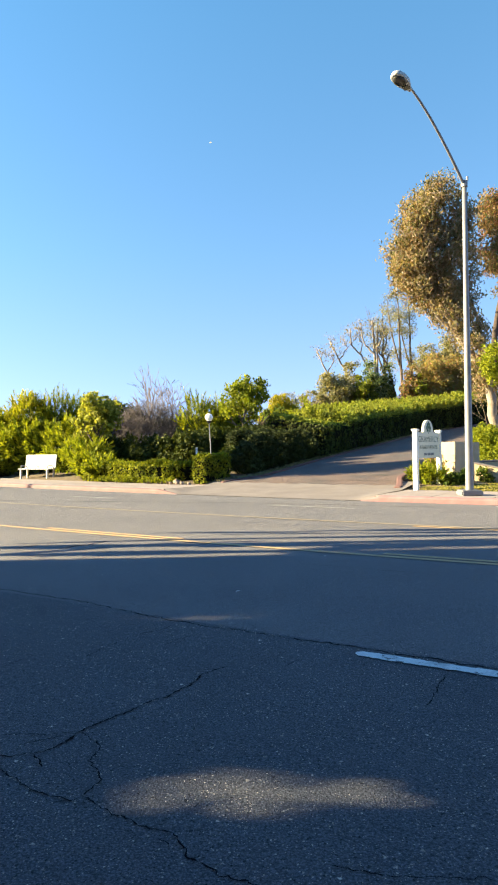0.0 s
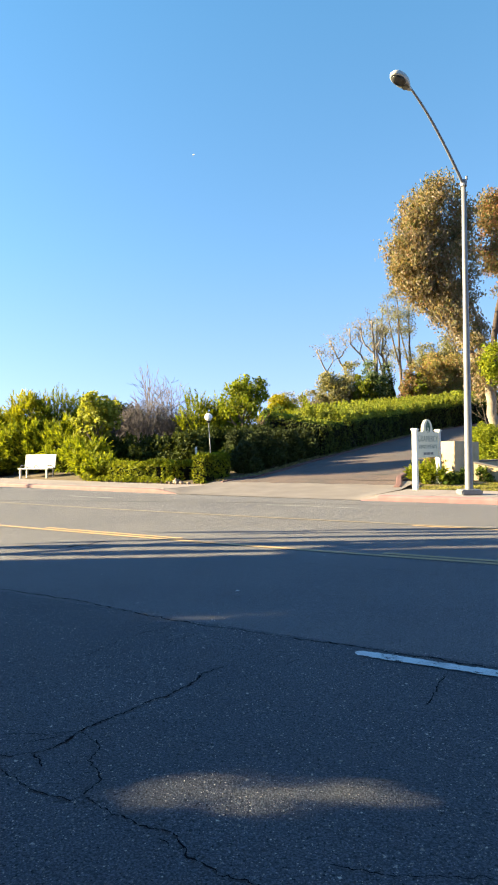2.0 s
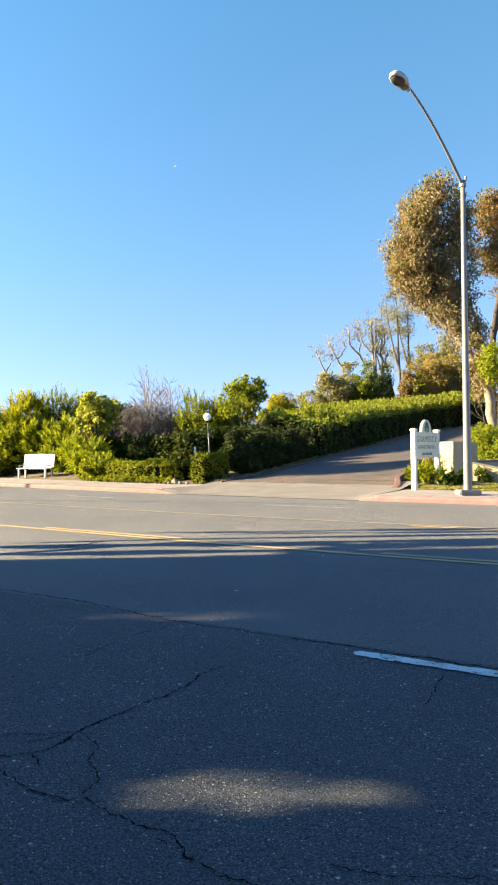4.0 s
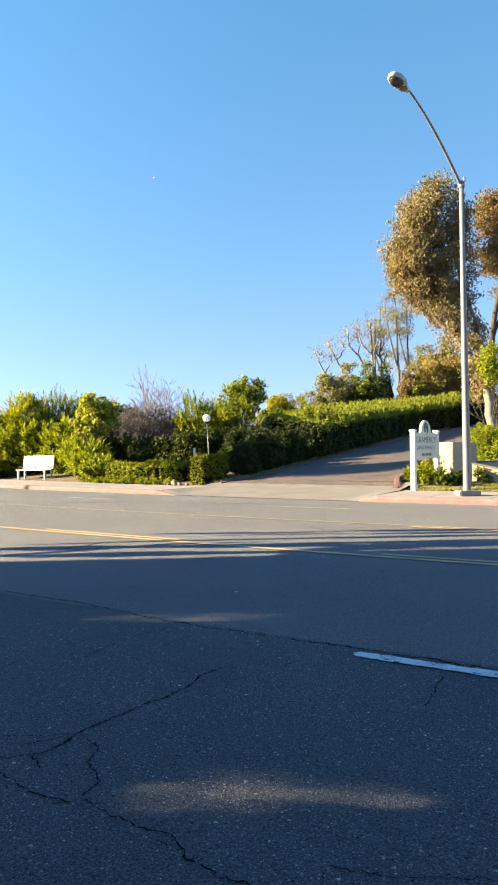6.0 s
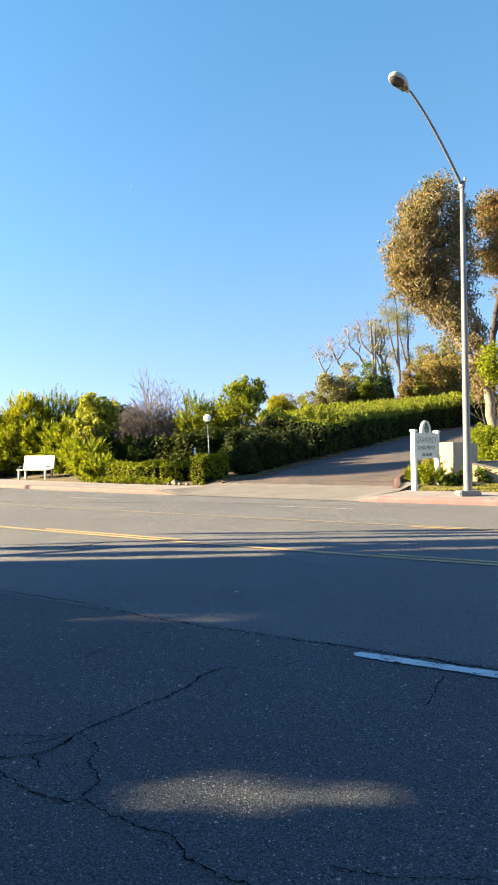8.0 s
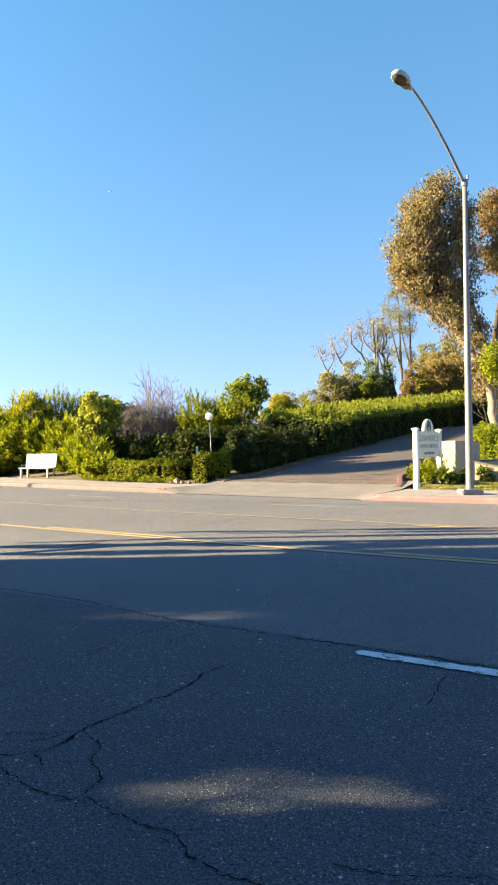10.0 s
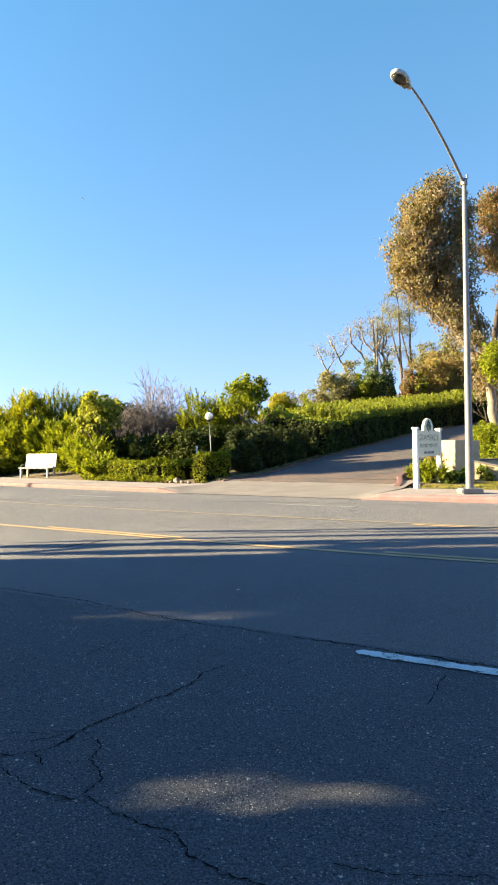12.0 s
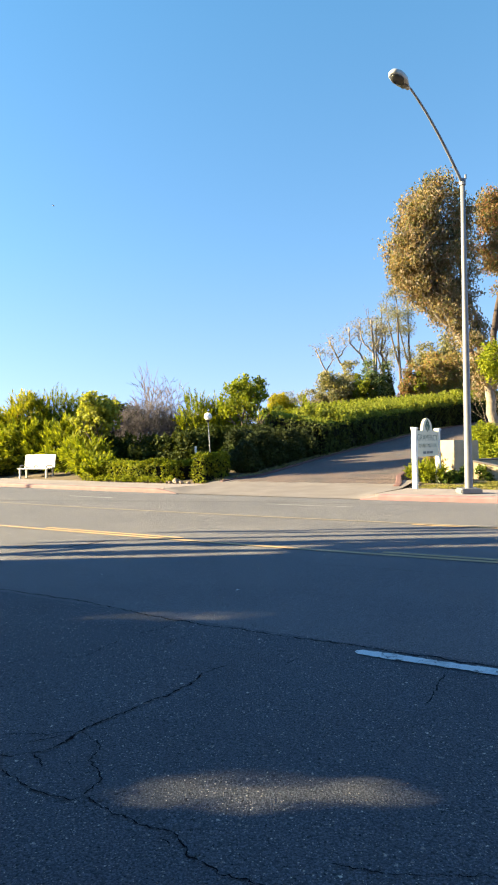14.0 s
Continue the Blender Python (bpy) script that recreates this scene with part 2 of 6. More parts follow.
LEAF_OLIVE = leaf_mat("olive leaves", [(0.18, 0.2, 0.08), (0.3, 0.28, 0.13), (0.13, 0.17, 0.06), (0.36, 0.32, 0.19)], 0.35)
LEAF_DRY = leaf_mat("dry tan leaves", [(0.22, 0.205, 0.12), (0.15, 0.155, 0.085), (0.31, 0.265, 0.17), (0.18, 0.195, 0.095)], 0.4)
LEAF_AIRY = leaf_mat("grey-olive leaves", [(0.2, 0.215, 0.115), (0.29, 0.285, 0.16), (0.14, 0.17, 0.085), (0.35, 0.325, 0.21)], 0.4)
LEAF_RUST = leaf_mat("rusty leaves", [(0.27, 0.165, 0.115), (0.18, 0.18, 0.09), (0.3, 0.23, 0.165), (0.125, 0.145, 0.065), (0.37, 0.31, 0.245), (0.15, 0.165, 0.08), (0.26, 0.19, 0.125), (0.21, 0.185, 0.105)], 0.38)
LEAF_RUSSET = leaf_mat("russet leaves", [(0.31, 0.145, 0.1), (0.24, 0.13, 0.085), (0.15, 0.17, 0.065), (0.33, 0.225, 0.155), (0.1, 0.13, 0.05), (0.25, 0.165, 0.1), (0.135, 0.16, 0.06)], 0.42)
LEAF_BLUE = leaf_mat("bluish green leaves", [(0.045, 0.09, 0.04), (0.09, 0.15, 0.065), (0.16, 0.22, 0.1), (0.22, 0.26, 0.14)], 0.4)
LEAF_DEEP = leaf_mat("olive leaves darkened for inner shade", [(0.055, 0.075, 0.028), (0.11, 0.128, 0.047), (0.18, 0.165, 0.08)], 0.35)
LEAF_RED = leaf_mat("reddish leaves", [(0.4, 0.2, 0.13), (0.21, 0.24, 0.075), (0.36, 0.24, 0.13), (0.17, 0.2, 0.065), (0.31, 0.27, 0.11), (0.15, 0.18, 0.06), (0.36, 0.29, 0.14)], 0.45)
GRASS = leaf_mat("lawn blades", [(0.2, 0.23, 0.05), (0.3, 0.29, 0.08), (0.16, 0.2, 0.04), (0.36, 0.31, 0.14)], 0.45)

# ---------------------------------------------------------------- plan
HEAD, BEND = radians(60), 0.0046        # the road's heading to the left, and its gentle curve
ALONG = Vector((-math.sin(HEAD), math.cos(HEAD)))
ACROSS = Vector((math.cos(HEAD), math.sin(HEAD)))
MID, CROWN = 9.38, 0.002
KERB, WALK_BACK = 16.72, 19.40


def rd(s, o):
    """World x, y of the place s metres along the road and o metres across it."""
    e = max(-45.0, min(75.0, s))
    bow = BEND * e * e + 2 * BEND * e * (s - e)
    p = ALONG * s + ACROSS * (o + bow)
    return p.x, p.y


def road_z(o):
    return -CROWN * (o - MID) ** 2 if o > -2 else -CROWN * (2 + MID) ** 2


def smooth(a, b, x):
    t = max(0.0, min(1.0, (x - a) / (b - a)))
    return t * t * (3 - 2 * t)


def drive_z(o):
    """The driveway climbs away from the road."""
    if o < 19.4:
        return road_z(KERB) + 0.01 + (o - KERB) * 0.058
    if o < 27:
        return 0.06 + 0.098 * (o - 19.4)
    return 0.805 + 0.0835 * (min(o, 70) - 27) + 0.0015 * max(0, min(o, 55) - 42) ** 2


def hill_z(s, o):
    """Height of the natural ground."""
    if o < KERB + 0.05:
        return -0.45
    if o < WALK_BACK:
        return -0.12
    climb = 0.35 + 0.65 * smooth(46, 20, s)
    o2 = min(o, 75)
    climb *= 1 - smooth(6.6, 5.6, s) * (1 - smooth(24, 36, o))
    return 0.0 + (drive_z(max(19.5, o2)) - 0.06) * climb + 0.06 * smooth(19.4, 20.5, o)


# ---------------------------------------------------------------- mesh helpers
def mesh_of(name, verts, faces):
    me = bpy.data.meshes.new(name)
    me.from_pydata([tuple(v) for v in verts], [], faces)
    me.update()
    return me


def put(name, me, mat, parent=None, label="", smooth_it=False):
    ob = new(name, me)
    if mat:
        me.materials.append(mat)
    if smooth_it:
        me.polygons.foreach_set("use_smooth", [True] * len(me.polygons))
    if parent:
        ob.parent = parent
    if label:
        ob["label"] = label
    return ob


def part(name, bm, material, parent, label="", smooth_it=False):
    me = bpy.data.meshes.new(name)
    bm.to_mesh(me)
    bm.free()
    return put(name, me, material, parent, label, smooth_it)


def thing(name, x, y, z, label, category, group="", kind="", turn=0.0):
    ob = new(name)
    ob.empty_display_size = 0.2
    ob.matrix_basis = pose(x, y, z, 0, 0, turn)
    return tagged(ob, label, category, group, kind)


def box(bm, x0, x1, y0, y1, z0, z1, bevel=0.0):
    r = bmesh.ops.create_cube(bm, size=1.0)
    m = Matrix.Translation(((x0 + x1) / 2, (y0 + y1) / 2, (z0 + z1) / 2)) @ Matrix.Diagonal((x1 - x0, y1 - y0, z1 - z0, 1))
    bmesh.ops.transform(bm, matrix=m, verts=r["verts"])
    if bevel:
        es = list({e for v in r["verts"] for e in v.link_edges})
        bmesh.ops.bevel(bm, geom=es, offset=bevel, segments=2, affect="EDGES", clamp_overlap=True)
    return bm


def boxed(*a, **k):
    return box(bmesh.new(), *a, **k)


class Tubes:
    """Tapered limbs gathered in one mesh."""

    def __init__(self):
        self.v, self.f = [], []

    def limb(self, pts, r0, r1, sides=6):
        n = len(pts)
        start, a = len(self.v), None
        for i, p in enumerate(pts):
            p = Vector(p)
            d = (Vector(pts[min(i + 1, n - 1)]) - Vector(pts[max(i - 1, 0)])).normalized()
            a = d.orthogonal() if a is None else a - d * a.dot(d)
            a = a.normalized() if a.length > 1e-4 else d.orthogonal().normalized()
            b = d.cross(a)
            r = r0 + (r1 - r0) * i / (n - 1)
            for k in range(sides):
                w = 2 * math.pi * k / sides
                self.v.append(p + a * (r * math.cos(w)) + b * (r * math.sin(w)))
        for i in range(n - 1):
            for k in range(sides):
                q = (k + 1) % sides
                a0 = start + i * sides
                self.f.append((a0 + k, a0 + q, a0 + sides + q, a0 + sides + k))
        self.f.append(tuple(start + (n - 1) * sides + k for k in range(sides)))

    def mesh(self, name):
        return mesh_of(name, self.v, self.f)


def branching(tubes, rng, p, d, length, radius, levels, tips, spread=0.6, up=0.25, kids=3, sides=6, crook=0.16, shrink=0.68):
    """A limb that forks again and again; the ends are gathered in tips."""
    pts, q, w = [Vector(p)], Vector(p), Vector(d).normalized()
    n = 4
    for i in range(n):
        w = (w + Vector(rng.normal(0, crook, 3)) + Vector((0, 0, up * 0.2))).normalized()
        q = q + w * (length / n)
        pts.append(q.copy())
    tubes.limb(pts, radius, radius * 0.62, sides)
    if levels == 0:
        tips.append((pts[-1], w))
        return
    for k in range(kids):
        at = pts[-1] if k == 0 else pts[rng.randint(2, n + 1)]
        turn = Vector(rng.normal(0, 1, 3))
        turn = (turn - w * turn.dot(w)).normalized()
        nd = (w + turn * spread * (0.5 if k == 0 else 1.0) + Vector((0, 0, up))).normalized()
        branching(tubes, rng, at, nd, length * shrink * rng.uniform(0.8, 1.15), radius * 0.6, levels - 1, tips, spread, up, kids, max(3, sides - 1), crook, shrink)


def leaves(name, pos, out, size, mat, parent, rng, aspect=0.42, wild=0.9, droop=0.0, label="", along=None):
    """Many small folded leaves at pos, that face roughly out, or lie along given ways. One mesh."""
    n = len(pos)
    pos = np.asarray(pos, float)
    nor = np.asarray(out, float) + rng.normal(0, wild, (n, 3))
    nor /= np.linalg.norm(nor, axis=1)[:, None] + 1e-9
    t = rng.normal(0, 1, (n, 3))
    t[:, 2] -= droop
    if along is not None:
        t = np.asarray(along, float) + rng.normal(0, 0.12, (n, 3))
        t /= np.linalg.norm(t, axis=1)[:, None] + 1e-9
        nor -= t * (t * nor).sum(1)[:, None]
        nor /= np.linalg.norm(nor, axis=1)[:, None] + 1e-9
    t -= nor * (t * nor).sum(1)[:, None]
    t /= np.linalg.norm(t, axis=1)[:, None] + 1e-9
    b = np.cross(nor, t)
    ln = size * rng.uniform(0.65, 1.35, n)[:, None]
    wd = ln * aspect
    fold = nor * wd * 0.28
    v = np.empty((n, 4, 3))
    v[:, 0] = pos - t * ln * 0.5
    v[:, 1] = pos - b * wd * 0.5 + fold - t * ln * 0.08
    v[:, 2] = pos + t * ln * 0.5
    v[:, 3] = pos + b * wd * 0.5 + fold - t * ln * 0.08
    idx = np.arange(n)[:, None] * 4
    tri = np.concatenate([idx + [0, 1, 2], idx + [0, 2, 3]], 1).reshape(-1)
    me = bpy.data.meshes.new(name)
    me.vertices.add(n * 4)
    me.vertices.foreach_set("co", v.reshape(-1))
    me.loops.add(n * 6)
    me.loops.foreach_set("vertex_index", tri.astype(np.int32))
    me.polygons.add(n * 2)
    me.polygons.foreach_set("loop_start", np.arange(0, n * 6, 3, dtype=np.int32))
    me.update(calc_edges=True)
    return put(name, me, mat, parent, label)


def clump_points(rng, clumps, per_m2, inner=0.25, ragged=0.2):
    """Points on and a little inside a cluster of ellipsoids (x, y, z, rx, ry, rz), with outward ways."""
    P, N = [], []
    for c in clumps:
        cx, cy, cz, rx, ry, rz = c
        area = 4 * math.pi * ((rx * ry) ** 1.6 / 3 + (rx * rz) ** 1.6 / 3 + (ry * rz) ** 1.6 / 3) ** (1 / 1.6)
        n = max(20, int(area * per_m2))
        d = rng.normal(0, 1, (n, 3))
        d /= np.linalg.norm(d, axis=1)[:, None]
        lump = 1 + ragged * np.sin(d[:, 0] * 7 + cx * 5) * np.cos(d[:, 2] * 6 + cz * 3) + ragged * 0.7 * np.sin(d[:, 1] * 13 + d[:, 2] * 11 + cy)
        r = np.where(rng.uniform(0, 1, n) < inner, rng.uniform(0.35, 0.85, n), rng.normal(0.95, 0.07, n)) * lump
        P.append(np.array((cx, cy, cz)) + d * r[:, None] * np.array((rx, ry, rz)))
        N.append(d / np.array((rx, ry, rz)) * min(rx, ry, rz))
    return np.concatenate(P), np.concatenate(N)


def random_clumps(rng, centre, radii, count, size):
    """Clumps that fill an ellipsoid unevenly."""
    out = []
    for i in range(count):
        d = rng.normal(0, 1, 3)
        d /= np.linalg.norm(d)
        r = rng.uniform(0.2, 0.88) ** 0.7
        k = size * rng.uniform(0.65, 1.3)
        out.append((centre[0] + d[0] * radii[0] * r, centre[1] + d[1] * radii[1] * r, centre[2] + d[2] * radii[2] * r, k, k, k * 0.85))
    return out


def bush(name, x, y, z, radii, mat, label, category, seed, leaf=0.09, per_m2=170, count=12, aspect=0.42, trunk=0.05, clump=0.42, droop=0.0, wild=0.9, spikes=0, lift=0.0, bark=None, spike=0.5, core=True, inside=None):
    """A shrub or small tree: stems, and a crown of leaf clumps with an uneven outline."""
    rng = np.random.RandomState(seed)
    t = thing(name, x, y, z, label, category)
    rx, ry, rz = radii
    cz = rz * 0.95 + lift
    tb, tips = Tubes(), []
    for k in range(3):
        a = rng.uniform(0, 6.28)
        branching(tb, rng, (0.05 * math.cos(a), 0.05 * math.sin(a), -0.25), (0.25 * math.cos(a), 0.25 * math.sin(a), 1), (cz + 0.2) * 0.5, trunk, 2, tips, 0.7, 0.2)
    put("stem", tb.mesh("stem"), bark or BARK, t)
    cl = random_clumps(rng, (0, 0, cz), (rx * 0.85, ry * 0.85, rz * 0.85), count, min(rx, rz) * clump)
    if core:
        cl.append((0, 0, cz - rz * 0.15, rx * 0.72, ry * 0.72, rz * 0.75))
    if lift == 0:
        cl.append((0, 0, rz * 0.45, rx * 0.85, ry * 0.85, rz * 0.5))
    P, N = clump_points(rng, cl, per_m2)
    keep = P[:, 2] > 0.02
    leaves("crown", P[keep], N[keep], leaf, mat, t, rng, aspect, wild, droop)
    # leaves of a second colour inside: the crown's inner shade is painted in
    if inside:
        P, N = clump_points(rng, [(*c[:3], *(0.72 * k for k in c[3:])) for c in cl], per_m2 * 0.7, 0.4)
        leaves("inner_leaves", P, N, leaf, inside, t, rng, aspect, wild, droop, "leaves inside the crown, inner shade put into their colour")
    if spikes:
        shoots(t, rng, [(rng.uniform(-rx, rx) * 0.8, rng.uniform(-ry, ry) * 0.8, cz + rz * 0.55) for i in range(spikes)], rz * spike, leaf * 0.9, mat)
    return t


def shoots(t, rng, feet, length, leaf, mat, name="shoot_leaves"):
    """Long upright shoots set with leaves."""
    P, N = [], []
    for f in feet:
        d = np.array((rng.normal(0, 0.22), rng.normal(0, 0.22), 1.0))
        d /= np.linalg.norm(d)
        ln = length * rng.uniform(0.4, 1.05)
        n = int(ln / leaf * 9)
        u = rng.uniform(0, 1, n)[:, None]
        P.append(np.array(f) + d * ln * u + rng.normal(0, leaf * 0.35, (n, 3)) * (1.1 - u))
        N.append(rng.normal(0, 1, (n, 3)))
    return leaves(name, np.concatenate(P), np.concatenate(N), leaf, mat, t, rng, 0.35, 0.5, -1.2)


def sprays(rng, feet, ways, length, leaf, per):
    """Leaves set round many leafy stems: places, facings and ways of the leaves."""
    m = len(feet)
    ln = length * rng.uniform(0.5, 1.2, m)[:, None, None]
    u = (np.arange(per)[None, :, None] + rng.uniform(0, 1, (m, per, 1))) / per
    w = ways[:, None, :]
    bend = np.array((0, 0, 1.0))[None, None] * ln * u * u * rng.uniform(-0.15, 0.3, (m, 1, 1))
    side = rng.normal(0, 1, (m, per, 3))
    side -= w * (side * w).sum(2, keepdims=True)
    side /= np.linalg.norm(side, axis=2, keepdims=True) + 1e-9
    way = w * 0.75 + side * (0.85 - 0.45 * u)
    way /= np.linalg.norm(way, axis=2, keepdims=True)
    P = feet[:, None, :] + w * ln * u + bend + way * leaf * 0.45
    N = w * 0.6 - side * 0.4 + np.array((0, 0, 0.5))
    return P.reshape(-1, 3), N.reshape(-1, 3), way.reshape(-1, 3)


def feathery(name, x, y, z, radii, mat, label, category, seed, leaf=0.2, aspect=0.22, count=220, length=0.7, per=22, up=0.7, lift=0.0, inside=None, lump=0.22):
    """A shrub of many leafy upright stems round inner leaves coloured dark for shade, with a spiky, uneven outline."""
    rng = np.random.RandomState(seed)
    t = thing(name, x, y, z, label, category)
    r = np.array(radii)
    c = np.array((0, 0, radii[2] * 0.95 + lift))
    tb, tips = Tubes(), []
    for k in range(4 if count > 150 else 1):
        a = rng.uniform(0, 6.28)
        branching(tb, rng, (0.1 * math.cos(a), 0.1 * math.sin(a), -0.25), (0.3 * math.cos(a), 0.3 * math.sin(a), 1), c[2] * 0.55, 0.035, 2, tips, 0.7, 0.2)
    put("stem", tb.mesh("stem"), BARK, t)
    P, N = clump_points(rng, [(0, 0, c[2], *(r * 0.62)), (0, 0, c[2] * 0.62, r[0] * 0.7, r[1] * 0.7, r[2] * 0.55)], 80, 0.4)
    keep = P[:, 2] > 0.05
    # dark leaf colour by default, in place of the shade inside the shrub
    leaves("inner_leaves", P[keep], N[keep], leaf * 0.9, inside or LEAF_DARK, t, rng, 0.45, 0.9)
    d = rng.normal(0, 1, (count, 3))
    d /= np.linalg.norm(d, axis=1)[:, None]
    bulge = np.array([1 + lump * 2 * noise.noise(Vector(q) * 2.3 + Vector((seed * 1.7, 0, 0))) for q in d])
    feet = c + d * r * (rng.uniform(0.55, 0.88, count) * bulge)[:, None]
    feet[:, 2] = np.maximum(feet[:, 2], rng.uniform(0.05, 0.4, count))
    ways = d * 0.7 + np.array((0, 0, up)) + rng.normal(0, 0.25, (count, 3))
    ways /= np.linalg.norm(ways, axis=1)[:, None]
    P, N, A = sprays(rng, feet, ways, length, leaf, per)
    leaves("leafy_crown", P, N, leaf, mat, t, rng, aspect, 0.25, along=A)
    return t


def strip(name, s0, s1, o0, o1, zf, step=1.0, ostep=0.5, rows=None):
    """A sheet over the plan from s0..s1 and o0..o1 with height zf(s, o)."""
    ns, no = max(1, round((s1 - s0) / step)), max(1, round((o1 - o0) / ostep))
    v, f = [], []
    for i in range(ns + 1):
        for j in range(no + 1):
            s, o = s0 + (s1 - s0) * i / ns, o0 + (o1 - o0) * j / no
            v.append((*rd(s, o), zf(s, o)))
    for i in range(ns):
        for j in range(no):
            a = i * (no + 1) + j
            f.append((a, a + no + 1, a + no + 2, a + 1))
    me = mesh_of(name, v, f)
    return me


# ---------------------------------------------------------------- ground, road, walks
def make_ground():
    ss = [-1500, -500, -200, -100, -60] + list(range(-40, 81, 2)) + [100, 150, 300, 700, 1500]
    oo = [-1500, -500, -150, -60, -30, -10, -2, 8, 16.7, 16.8, 19.3, 19.5, 20.5] + list(range(22, 80, 2)) + [90, 120, 200, 500, 1800]
    v, f = [], []
    for s in ss:
        for o in oo:
            x, y = rd(s, o)
            z = hill_z(s, o) if o > -2 else -0.27
            if o > 20.4:
                z += 0.05 * noise.noise((s * 0.5, o * 0.5, 0))
                if 5.5 < s < 14:
                    z = min(z, drive_z(o) - 0.1)
            v.append((x, y, z))
    n = len(oo)
    for i in range(len(ss) - 1):
        for j in range(n - 1):
            a = i * n + j
            f.append((a, a + n, a + n + 1, a + 1))
    g = put("ground", mesh_of("ground", v, f), SOIL)
    tagged(g, "dry soil with leaf litter under the planting", "ground", kind="structure")


def ribbon(name, pts, width, lift, mat, parent, rng=None, jitter=0.0, ends=1.0, zf=None):
    """A flat strip on the road along (s, o) points, its edge uneven by jitter."""
    v, f = [], []
    n = len(pts)
    for i, (s, o) in enumerate(pts):
        s2, o2 = pts[min(i + 1, n - 1)]
        s1, o1 = pts[max(i - 1, 0)]
        d = Vector((s2 - s1, o2 - o1)).normalized()
        w = width / 2
        if rng is not None:
            w *= rng.uniform(1 - jitter, 1 + jitter) * (ends if i in (0, n - 1) else 1)
        for k in (-1, 1):
            ps, po = s - d.y * w * k, o + d.x * w * k
            v.append((*rd(ps, po), (zf or road_z)(po) + lift))
    for i in range(n - 1):
        f.append((2 * i, 2 * i + 1, 2 * i + 3, 2 * i + 2))
    return put(name, mesh_of(name, v, f), mat, parent)


def fine_line(pts, step=0.06, rough=0.02, seed=1):
    """Breaks a line of a few (s, o) points into a wandering one."""
    out = []
    for (s0, o0), (s1, o1) in zip(pts, pts[1:]):
        n = max(2, int(math.hypot(s1 - s0, o1 - o0) / step))
        for i in range(n):
            t = i / n
            s, o = s0 + (s1 - s0) * t, o0 + (o1 - o0) * t
            a, b = noise.noise((s * 5, o * 5, seed)), noise.noise((s * 5, o * 5, seed + 9))
            a, b = a + 0.6 * noise.noise((s * 23, o * 23, seed)), b + 0.6 * noise.noise((s * 23, o * 23, seed + 9))
            c, d = random.uniform(-1, 1), random.uniform(-1, 1)
            out.append((s + rough * (a + 0.5 * c), o + rough * (b + 0.5 * d)))
    out.append(pts[-1])
    return out


